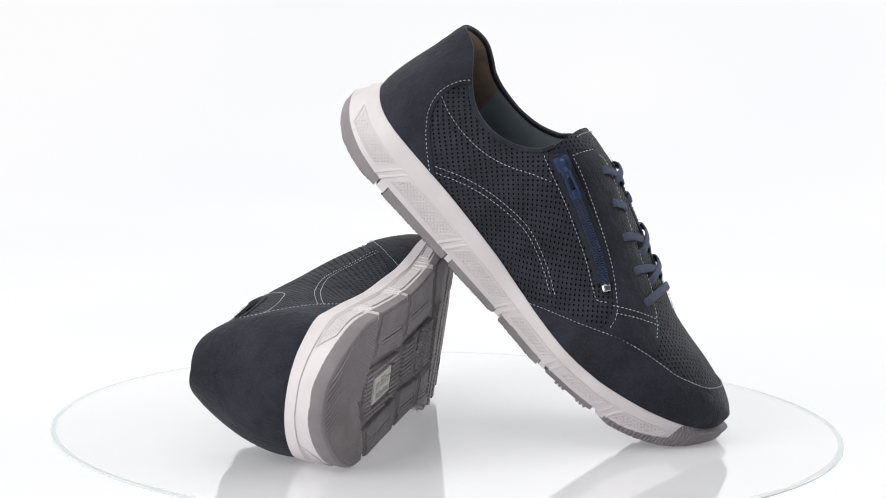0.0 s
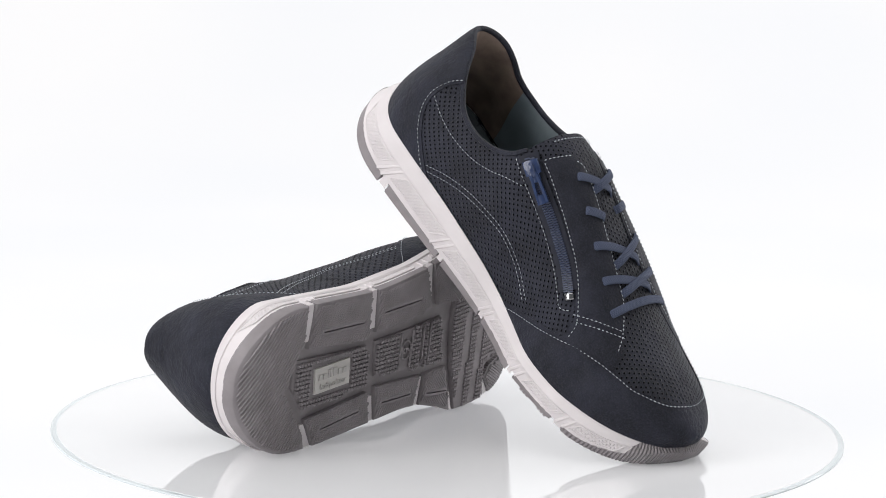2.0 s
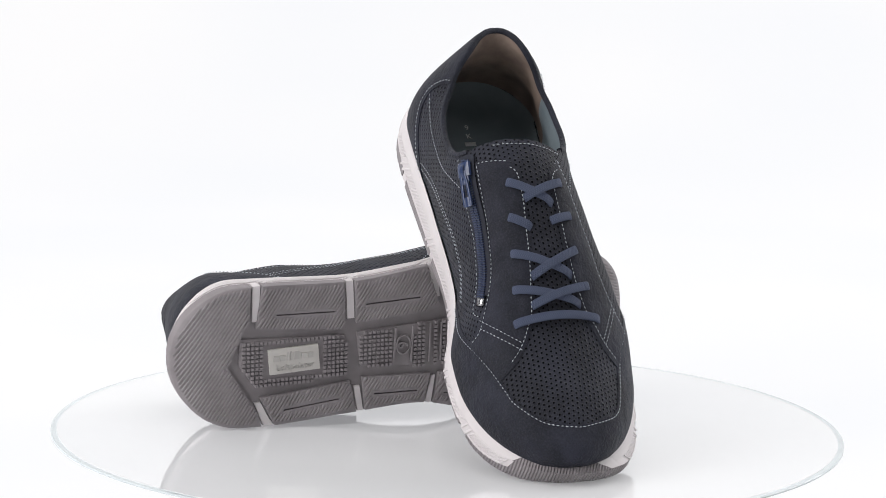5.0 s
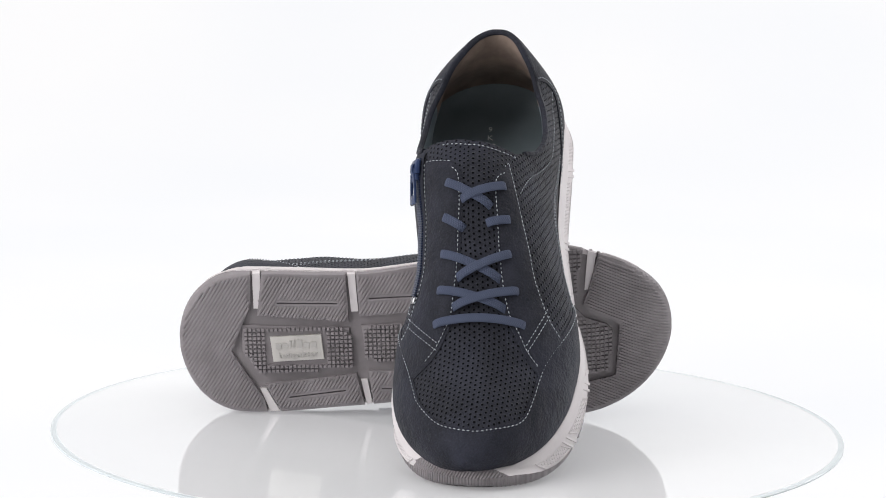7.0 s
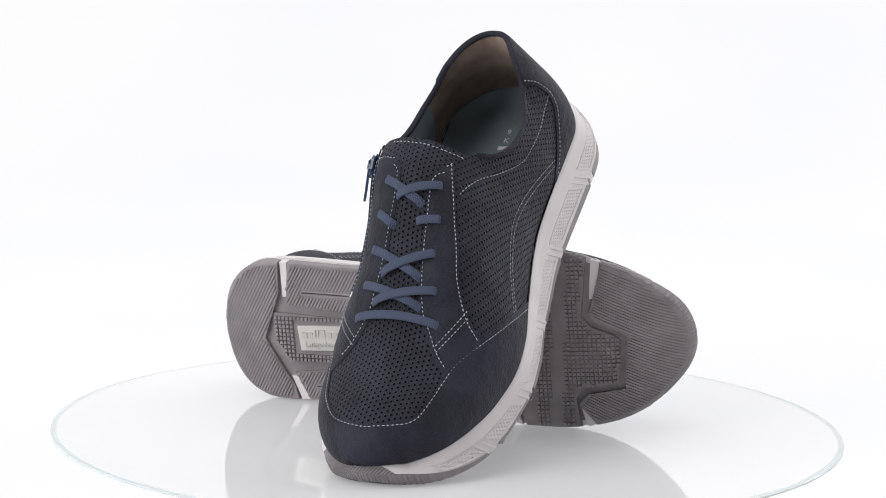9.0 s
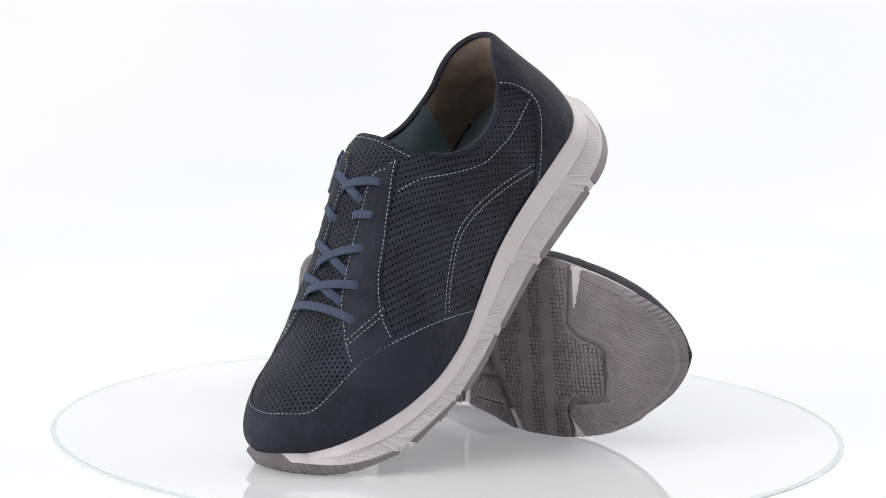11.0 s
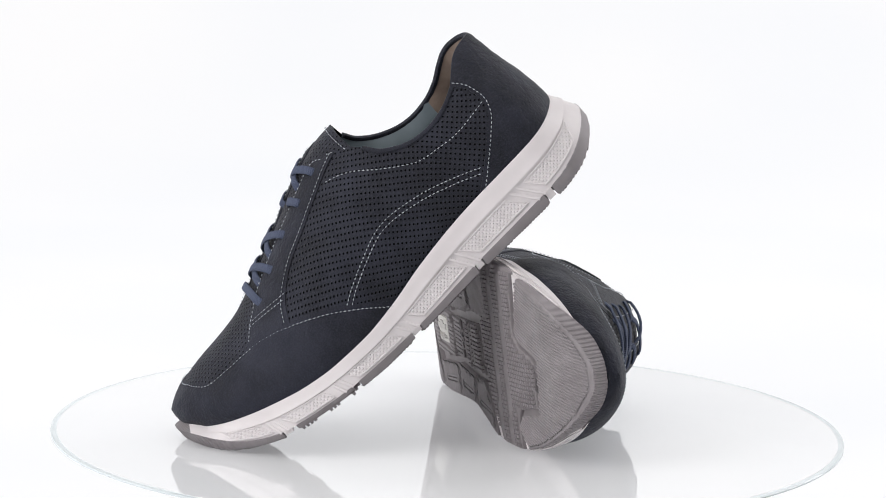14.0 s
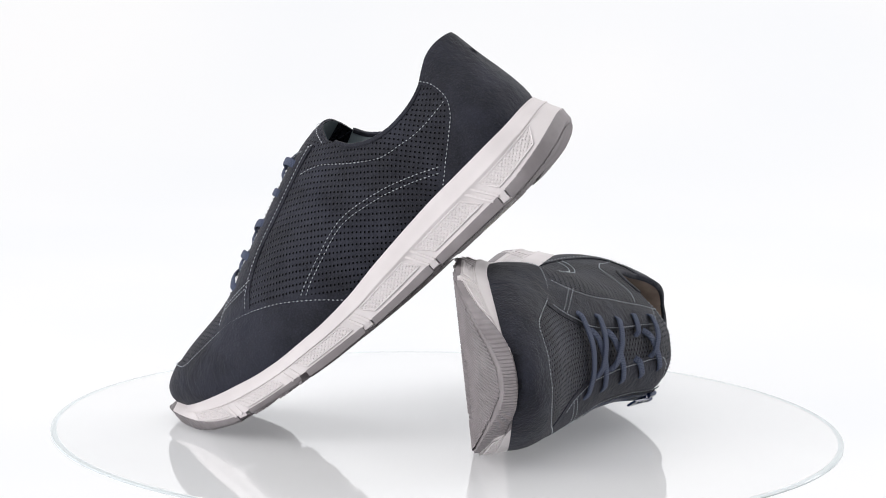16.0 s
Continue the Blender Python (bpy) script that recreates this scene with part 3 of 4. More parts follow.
def sole(b, root):
    # midsole shell
    bm = bmesh.new()
    rows = [(0.0, -1.3, -5.0), (0.0, -0.4, -1.0), (0.0, 1.0, 0.9), (0.03, 1.5, 0.8), (0.10, 1.6, 0), (0.30, 1.6, 0), (0.36, 1.9, 0), (0.40, 1.8, 0),
            (0.43, 0.9, 0), (0.60, 0.5, 0), (0.86, 0.2, 0), (0.93, 0.1, 0), (1.0, 0.0, 0), (1.0, -9, 0.5)]
    rings = [[bm.verts.new(b.place(p)) for p in sole_ring(*r)] for r in rows]
    n = len(rings[0])
    for i in range(len(rings) - 1):
        for j in range(n):
            b.face(bm, [rings[i][j], rings[i + 1][j], rings[i + 1][(j + 1) % n], rings[i][(j + 1) % n]])
    bmesh.ops.recalc_face_normals(bm, faces=bm.faces)
    bmesh.ops.bisect_plane(bm, geom=bm.verts[:] + bm.edges[:] + bm.faces[:], plane_co=(0.309, 0.019 * b.k, 0), plane_no=(1, -0.28 * b.k, 0))
    for f in bm.faces:
        c = f.calc_center_median()
        f.material_index = int(c.x > 0.309 + 0.28 * (c.y * b.k - 0.019))
    mid = part("midsole", bm, M_MIDSOLE, root, "off-white moulded midsole", 60)
    mid.data.materials.append(M_CAP[b.k])

    # dotted panels set into the flanks, each with a raised rim
    tops = [(10, 57, 18, 50), (73, 115, 65, 106), (127, 166, 120, 158), (182, 217, 176, 210), (234, 262, 228, 254), (274, 296, 268, 292)]
    for side in (1, -1):
        for a0, a1, b0, b1 in tops:
            bm = bmesh.new()
            uvl = bm.loops.layers.uv.new("UVMap")
            ts, us = np.linspace(0.47, 0.86, 5), np.linspace(0, 1, 14)
            grid = []
            for t in ts:
                g = (t - 0.47) / 0.39
                sv = np.array([s_of(at(side, (a0 + (a1 - a0) * u) * (1 - g) + (b0 + (b1 - b0) * u) * g)) for u in us])
                grid.append(sole_side(sv, side, t, 0.75 + (0.25 if a0 > 200 else 0)))
            grid = np.array(grid)
            vg = [[bm.verts.new(b.place(p)) for p in row] for row in grid]
            for i in range(4):
                for j in range(13):
                    q = [vg[i][j], vg[i + 1][j], vg[i + 1][j + 1], vg[i][j + 1]]
                    b.face(bm, q if side > 0 else q[::-1])
            for f in bm.faces:
                for lp in f.loops:
                    lp[uvl].uv = (lp.vert.co.x * 1000, lp.vert.co.z * 1000)
            bmesh.ops.recalc_face_normals(bm, faces=bm.faces)
            pan = part("side_panel", bm, M_DOTS, mid, "panel of small raised dots")
            ring = np.vstack([grid[0], grid[1:-1, -1], grid[-1][::-1], grid[1:-1, 0][::-1], grid[0][:2]])
            bm = bmesh.new()
            up = np.tile([[0, side, 0.2]], (len(ring), 1))
            b.tube(bm, ring, up, 1.0, 0.9, 6)
            bmesh.ops.recalc_face_normals(bm, faces=bm.faces)
            part("panel_rim", bm, M_MIDSOLE, pan)
        # slanting ridges between the panels
        for xa, xb in ((66, 57), (121, 113), (174, 167), (225, 219), (269, 262)):
            for d in (-2.6, 2.2):
                bm = bmesh.new()
                ts = np.linspace(0.40, 1.0, 7)
                path = np.array([sole_side(s_of(at(side, xa + d + (xb - xa) * (t - 0.40) / 0.6)), side, t, 0.4) for t in ts])
                b.tube(bm, path, np.tile([[0, side, 0.2]], (7, 1)), 1.9, 1.3, 6)
                bmesh.ops.recalc_face_normals(bm, faces=bm.faces)
                part("ridge", bm, M_MIDSOLE, mid)

    # recessed base of the tread
    loop = edge_line(1, 0.5, 305) + edge_line(-1, 305, 0.5)
    cx = np.array(loop) * np.array([0.99, 0.95]) + np.array([1.5, 0])
    base = tread_block(b, "tread_base", cx, root, M_BASE, 3.9, 6.5, 8, "recessed dark taupe rubber web")
    # blocks
    rib = "taupe rubber block with fine slanting ribs"
    toe_in = [(246.5, -40), (253, -33), (276, -30), (279, 4), (274, 8), (260, 14), (256, 20), (259, 28)]
    blocks = [
        ("heel_block", edge_line(1, 47, -0.8) + edge_line(-1, -0.8, 54) + [(52, -36), (32.5, -4.5), (46, 27)], M_OUTSOLE),
        ("tread_block", edge_line(1, 54, 107) + [(108, 14.6), (50, 19.7)], M_OUTSOLE),
        ("tread_block", edge_line(1, 113.5, 161) + [(171, 24), (163, 21.5), (115, 18)], M_OUTSOLE),
        ("tread_block", edge_line(1, 168.5, 211) + [(211, 22), (178, 24)], M_OUTSOLE),
        ("tread_block", edge_line(-1, 62.5, 116) + [(111.5, -20), (53, -26)], M_OUTSOLE),
        ("tread_block", edge_line(-1, 121.5, 161) + [(165, -20), (119, -18)], M_OUTSOLE),
        ("tread_block", edge_line(-1, 167, 204) + [(193, -20), (170.5, -20)], M_OUTSOLE),
        ("toe_block", edge_line(1, 266, 313.8) + edge_line(-1, 313.8, 257) + toe_in, M_OUTSOLE),
    ]
    slots = {1: (63, 28, 101, 27), 2: (121, 30, 157, 31.5), 4: (68, -35, 104, -31), 5: (127, -30, 156, -30.5), 6: (174, -34, 197, -37)}
    for i, (name, poly, mat) in enumerate(blocks):
        blk = tread_block(b, name, poly, root, mat, 0.55, None, 6.0, rib, slots.get(i))
        toe = name == "toe_block"
        if toe:
            blk.data.materials[1] = M_CAP[b.k]
        ribs(b, poly, -28 if toe else 58, 1.75 if toe else 2.0, root, slots.get(i))
    # pale inserts in the notches
    for side, x0, x1, inner in ((1, 48, 53, (48, 52, 24)), (1, 108, 112.8, (109.5, 114, 21)), (1, 162, 167.8, (166, 170.5, 30)), (1, 259.5, 265, (257, 261, 29)),
                                (-1, 55.5, 61.5, (49.5, 53.5, -29)), (-1, 117, 120.8, (114, 118, -24)), (-1, 162, 166.2, (166, 168.5, -22)), (-1, 205, 209, (200, 203.5, -40)), (-1, 250.5, 256, (247.5, 251, -41))):
        poly = edge_line(side, x0, x1, 1.5) + [(inner[1], inner[2]), (inner[0], inner[2])]
        tread_block(b, "notch_insert", poly, root, M_MIDSOLE, 1.9, None, 4.0, "off-white strip in a notch of the tread")
    # studded plates: heel, arch with its cross bars, and the whole width of the ball
    heel = [(39.5, 13.5), (39.5, -4), (51, -20), (110, -15.5), (108, 10.5)]
    arch = [(115.5, 12), (183, 15.5), (188, -16.5), (118.5, -11.5)]
    ball = [(196, 18)] + edge_line(1, 216, 256.5) + [(253, 29), (251, 18), (257, 11), (271, 5), (274.5, 1), (272, -26), (250, -29), (245, -36)] + edge_line(-1, 247, 211.5) + [(199, -18)]
    bars = [((141, 16), (139.5, -15), 1.0), ((152.5, 16), (151, -15), 1.0), ((164, 17), (163.5, -16), 0.8), ((171.5, 17), (171, -16), 0.8)]
    bands = [((223, 60), (214, -60), 3.0), ((241, 60), (231, -60), 3.0)]
    for poly, lines in ((heel, []), (arch, bars), (ball, bands)):
        pl = tread_block(b, "tread_plate", poly, root, M_BASE, 1.15 if poly is ball else 1.7, None if poly is ball else 4.6, 6)
        knobs(b, poly, 2.75, 2.35, 0.05, pl, skip=((55, 94.5, -13.5, 9.5), (141, 152, -16, 17)) if poly is not ball else (), bands=lines)
        if poly is arch:
            for (x0, y0), (x1, y1), w in bars:
                bm = bmesh.new()
                g = np.linspace(0.06, 0.94, 8)[:, None]
                path = np.hstack([np.array([x0, y0 * 0.9]) * (1 - g) + np.array([x1, y1 * 0.85]) * g, np.full((8, 1), float(Z_TREAD(x0)) + 0.7)])
                b.tube(bm, path, np.tile([[0, 0, 1]], (8, 1)), w * 1.5, 1.4, 6)
                bmesh.ops.recalc_face_normals(bm, faces=bm.faces)
                part("cross_bar", bm, M_OUTSOLE, pl)
    # badge
    q = np.array([(57.5, 5.5), (90, 7.0), (91.5, -9.5), (59, -11)])
    badge = tread_block(b, "badge", q, root, M_BADGE, -0.2, 3.0, 8, "off-white rectangular badge with raised lettering")
    zb = float(Z_TREAD(74)) - 0.2
    bm = bmesh.new()
    for i, (w, h) in enumerate(((3.4, 3.6), (3.4, 3.6), (1.2, 5.4), (1.2, 5.4), (3.4, 5.4), (3.4, 3.6), (3.4, 3.6))):
        x = 61.0 + (0, 4.2, 8.6, 10.8, 13.2, 17.8, 22.2)[i]
        y = -2.2 + i * 0.16
        zx = float(Z_TREAD(x + w / 2)) - 0.2
        bar_box(b, bm, x, x + w, y, y + h, zx - 0.4, zx + 0.4)
    bmesh.ops.recalc_face_normals(bm, faces=bm.faces)
    part("badge_relief", bm, M_BADGE_MARK, badge, "row of plain raised bars")
    writing("Luftpolster", M_BADGE_MARK, badge, b.place((75, -6.2, zb - 0.12)), 0.0056, (180, 2.8, -2.6 if b.k < 0 else 2.6), 0.0003)
    # size mark in a ring
    bm = bmesh.new()
    cz = float(Z_TREAD(144)) + 0.4
    a = np.linspace(0, 2 * np.pi, 25)
    b.tube(bm, np.stack([146 + 4.6 * np.cos(a), 1 + 6.2 * np.sin(a), np.full(25, cz)], 1), np.tile([[0, 0, 1]], (25, 1)), 1.0, 1.2, 6)
    bmesh.ops.recalc_face_normals(bm, faces=bm.faces)
    ring = part("size_ring", bm, M_OUTSOLE, root, "raised ring round the size number")
    writing("9", M_OUTSOLE, ring, b.place((146, 1, cz - 0.3)), 0.010, (180, 0, -90 if b.k < 0 else 90), 0.0005)


def writing(text, mat, parent, place, size, turn, thick=0.0001):
    cu = bpy.data.curves.new("lettering", "FONT")
    cu.body, cu.size, cu.extrude, cu.align_x, cu.align_y = text, size, thick, "CENTER", "CENTER"
    tmp = bpy.data.objects.new("lettering", cu)
    me = bpy.data.meshes.new_from_object(tmp)
    bpy.data.objects.remove(tmp)
    me.materials.clear()
    me.materials.append(mat)
    ob = new("lettering", me)
    ob.parent = parent
    ob.matrix_local = Matrix.LocRotScale(place, Euler([radians(a) for a in turn]), None)
    return ob


# ---- the upper ----
def shoe(name, k, label):
    b = Build(k)
    root = new(name)
    tagged(root, label, "shoe", "pair of shoes")
    sole(b, root)
    rim_o, rim_i = chart_line(RIM_OUT), chart_line(RIM_IN)
    ton = chart_line(TONGUE, 2.0)
    mud_o, mud_i, mud_t = MUD_OUT, MUD_IN, MUD_TIP
    F = lambda x, side: (s_of_upper(x), float(side))
    # base: two quarters and the vamp with its tongue, meeting below the lace stays
    mid_o = Zs(1, (122, 109), (140, 108.5), (165, 98), (190, 86), (212, 72), (230, 50)) + [F(236, 1)]
    mid_i = Zs(-1, (122, 109.5), (140, 109), (165, 99), (190, 86), (212, 70), (228, 50)) + [F(234, -1)]
    q_o = closed(chart_line(RIM_OUT[2:]), straight(RIM_OUT[-1], mid_o[0]), chart_line(mid_o), straight(mid_o[-1], F(40, 1)), straight(F(40, 1), RIM_OUT[2]))
    q_i = closed(chart_line(RIM_IN[2:]), straight(RIM_IN[-1], mid_i[0]), chart_line(mid_i), straight(mid_i[-1], F(40, -1)), straight(F(40, -1), RIM_IN[2]))
    part("quarter", b.patch([q_o], 0.0, 1.6), M_QUARTER, root, "navy nubuck side panel punched with small holes")
    part("quarter", b.patch([q_i], 0.0, 1.6), M_QUARTER, root, "navy nubuck side panel punched with small holes")
    v = closed(ton[::-1], straight(TONGUE[0], RIM_OUT[-1]), straight(RIM_OUT[-1], mid_o[1]), chart_line(mid_o[1:5]), straight(mid_o[4], (find(285, 40, 1)[0], 0.75)),
               straight((find(285, 40, 1)[0], 0.75), (0.97, 0.0)), straight((0.97, 0.0), (find(285, 40, -1)[0], -0.75)),
               straight((find(285, 40, -1)[0], -0.75), mid_i[4]), chart_line(mid_i[1:5][::-1]), straight(mid_i[1], RIM_IN[-1]), straight(RIM_IN[-1], TONGUE[-1]))
    part("vamp", b.patch([v], 0.1, 2.6), M_VAMP, root, "navy nubuck vamp and tongue punched with small holes")
    back = closed(ton[::-1], straight(TONGUE[0], mid_o[1]), straight(mid_o[1], mid_o[2]), straight(mid_o[2], mid_i[2]), straight(mid_i[2], mid_i[1]), straight(mid_i[1], TONGUE[-1]))
    part("tongue_lining", b.patch([back], -2.8, 0), M_LINING, root, "grey-blue leather back of the tongue")
    # overlays
    h_o = closed(chart_line(RIM_OUT[:5]), chart_line(HEEL_SEAM_OUT), straight(HEEL_SEAM_OUT[-1], (0, 1.0)), straight((0, 1.0), RIM_OUT[0]))
    h_i = closed(chart_line(RIM_IN[:5]), chart_line(HEEL_SEAM_IN), straight(HEEL_SEAM_IN[-1], (0, -1.0)), straight((0, -1.0), RIM_IN[0]))
    part("heel_counter", b.patch([h_o, h_i], 1.2, 1.5), M_NUBUCK, root, "smooth navy nubuck heel panel")
    m = closed(chart_line(mud_o + mud_t + mud_i[::-1]), straight(mud_i[0], (1, -1)), straight((1, -1), (1, 1)), straight((1, 1), mud_o[0]))
    part("toe_guard", b.patch([m], 1.2, 1.5), M_NUBUCK, root, "smooth navy nubuck band round the toe")
    st_o = closed(chart_line(STAY_OUT_OUTER), straight(STAY_OUT_OUTER[-1], STAY_OUT_INNER[0]), chart_line(STAY_OUT_INNER), straight(STAY_OUT_INNER[-1], STAY_OUT_OUTER[0]))
    st_i = closed(chart_line(STAY_IN_OUTER), straight(STAY_IN_OUTER[-1], STAY_IN_INNER[0]), chart_line(STAY_IN_INNER), straight(STAY_IN_INNER[-1], STAY_IN_OUTER[0]))
    part("lace_stay", b.patch([st_o], 1.6, 2.8), M_NUBUCK, root, "smooth navy nubuck lace stay")
    part("lace_stay", b.patch([st_i], 1.6, 2.8), M_NUBUCK, root, "smooth navy nubuck lace stay beside the zip")

    # lining
    def dive(rim):
        def f(s, w, pts):
            d = np.sqrt(np.min(np.array([np.sum((pts - p) ** 2, 1) for p in rim]), 0))
            k = np.clip((1 - np.abs(w)) / 0.3, 0, 1)
            return -1.6 - 6.4 * (1 - np.exp(-d / 6.0)) * k * k * (3 - 2 * k)
        return f
    for rim, raw, side in ((rim_o, RIM_OUT, 1), (rim_i, RIM_IN, -1)):
        a = closed(chart_line(raw[:6]), straight(raw[5], (raw[5][0], side * 0.985)), straight((raw[5][0], side * 0.985), (0, side * 0.985)), straight((0, side * 0.985), raw[0]))
        part("heel_lining", b.patch([a], 0, 0, 3.0, depth=dive(rim)), M_SUEDE, root, "brown suede heel lining")
        e = (find(150, 60, side)[0], side * 0.45)
        g = (e[0], side * 0.985)
        a = closed(chart_line(raw[5:]), straight(raw[-1], e), straight(e, g), straight(g, (raw[5][0], side * 0.985)), straight((raw[5][0], side * 0.985), raw[5]))
        part("side_lining", b.patch([a], 0, 0, 3.0, depth=dive(rim)), M_LINING, root, "grey-blue leather lining")
    # padded roll round the opening
    for raw, side in ((RIM_OUT, 1), (RIM_IN, -1)):
        for part_raw, mat in ((raw[:5], M_NUBUCK), (raw[4:], M_NUBUCK)):
            ln = chart_line(part_raw, 1.2)
            sv_, wv_ = ln[:, 0] / CH_S, ln[:, 1] / CH_W
            nn = normals(sv_, wv_)
            bm = bmesh.new()
            uvl = bm.loops.layers.uv.new("UVMap")
            b.tube(bm, upper(sv_, wv_) - nn * 0.9 + np.array([0, 0, -0.7]), nn, 3.2, 3.6, 12, uvl)
            bmesh.ops.recalc_face_normals(bm, faces=bm.faces)
            part("collar_padding", bm, mat, root, "padded navy collar edge")
    # insole
    bm = bmesh.new()
    sv = np.linspace(0.004, 0.66, 44)
    fo_, fi_ = upper(sv, np.full(44, 0.99)), upper(sv, np.full(44, -0.99))
    poly = np.vstack([fo_[:, :2] * [1, 0.99], (fi_[:, :2] * [1, 0.99])[::-1]])
    pts, faces, _ = fill(poly, 3)
    vs = [bm.verts.new(b.place((p[0], p[1], float(Z_FEATHER(p[0])) + 0.7 - 6.0 * (1 - math.exp(-math.sqrt(np.min(np.sum((poly - p) ** 2, 1))) / 5.0))))) for p in pts]
    for f in faces:
        b.face(bm, [vs[i] for i in f])
    bmesh.ops.recalc_face_normals(bm, faces=bm.faces)
    ins = part("insole", bm, M_INSOLE, root, "grey-blue leather insole")
    for text, x in (("9", 40), ("K", 46.5)):
        writing(text, M_PRINT, ins, b.place((x, -5, float(Z_FEATHER(x)) - 4.9)), 0.0055, (0, 0, 90), 0.00005)

    bm = bmesh.new()
    bar_box(b, bm, 51.0, 54.2, -8.8, -1.6, float(Z_FEATHER(52)) - 5.0, float(Z_FEATHER(52)) - 4.75)
    part("printed_bar", bm, M_PRINT, ins)

    # seams
    up_ = 1.25
    seams = [
        (shifted(chart_line(HEEL_SEAM_OUT, 0.8), 1.5), up_), (shifted(chart_line(HEEL_SEAM_IN, 0.8), -1.5), up_),
        (shifted(chart_line(mud_o + mud_t + mud_i[::-1], 0.8), 1.6), up_),
        (shifted(chart_line(STAY_OUT_OUTER[:6], 0.8), -1.5), 1.65), (shifted(chart_line(STAY_OUT_INNER[1:], 0.8), -1.5), 1.65),
        (shifted(chart_line(STAY_IN_OUTER[:6], 0.8), 1.5), 1.65), (shifted(chart_line(STAY_IN_INNER[1:], 0.8), 1.5), 1.65),
        (chart_line([STAY_OUT_INNER[-1], STAY_OUT_OUTER[0]], 0.8), up_ * 0.6), (chart_line([STAY_IN_INNER[-1], STAY_IN_OUTER[0]], 0.8), up_ * 0.6),
        (chart_line(Zs(1, (43.5, 78), (56, 75.5), (70, 74), (82, 75), (98, 77.5), (116, 87.5), (131, 97.5), (147, 102)), 0.8), 0.1),
        (chart_line(Zs(-1, (46, 77), (58, 73), (76, 71), (94, 73), (109, 78.5), (122, 85.5), (134, 90)), 0.8), 0.1),
        (chart_line(Ys((124, 14), (125, 4), (124.5, -8), (123.5, -22), (122.5, -32)), 0.8), 0.2),
    ]
    seams.append((chart_line(Zs(-1, (117, 98), (137.5, 89.8), (158.5, 80), (179.5, 69.8), (197, 60), (203, 57.8), (208.5, 61.5)), 0.8), 0.15))
    for d in (-1.1, 1.1):
        seams.append((shifted(chart_line(Zs(1, (72, 48), (94, 56), (112, 60.5), (136, 63), (155, 58), (176, 48.5), (187, 42)), 0.8), d), 0.1))
        seams.append((shifted(chart_line(Zs(-1, (75, 42), (98, 52), (120, 57), (142, 57), (163, 49), (182, 39)), 0.8), d), 0.1))
        seams.append((shifted(chart_line([STAY_OUT_OUTER[4], Ys((237.5, 23))[0]], 0.8), d), 1.65))
        seams.append((shifted(chart_line([STAY_IN_OUTER[4], Ys((238, -27))[0]], 0.8), d), 1.65))
    for line, off in seams:
        part("seam_stitching", b.stitch([line], off), M_THREAD, root, "row of pale grey stitches", kind="stuff")

    zipper(b, root)
    laces(b, root)
    return root


def s_of_upper(x):
    return float(np.arccos(1 - 2 * np.clip((x - XH) / (XT - XH), 0, 1)) / np.pi)


def on_upper(line, off):
    s, w = line[:, 0] / CH_S, line[:, 1] / CH_W
    n = normals(s, w)
    return upper(s, w) + n * off, n


ZIP = [(120.5, 104.8), (141, 96.2), (162, 86.4), (183, 76.2), (202.5, 65.5)]


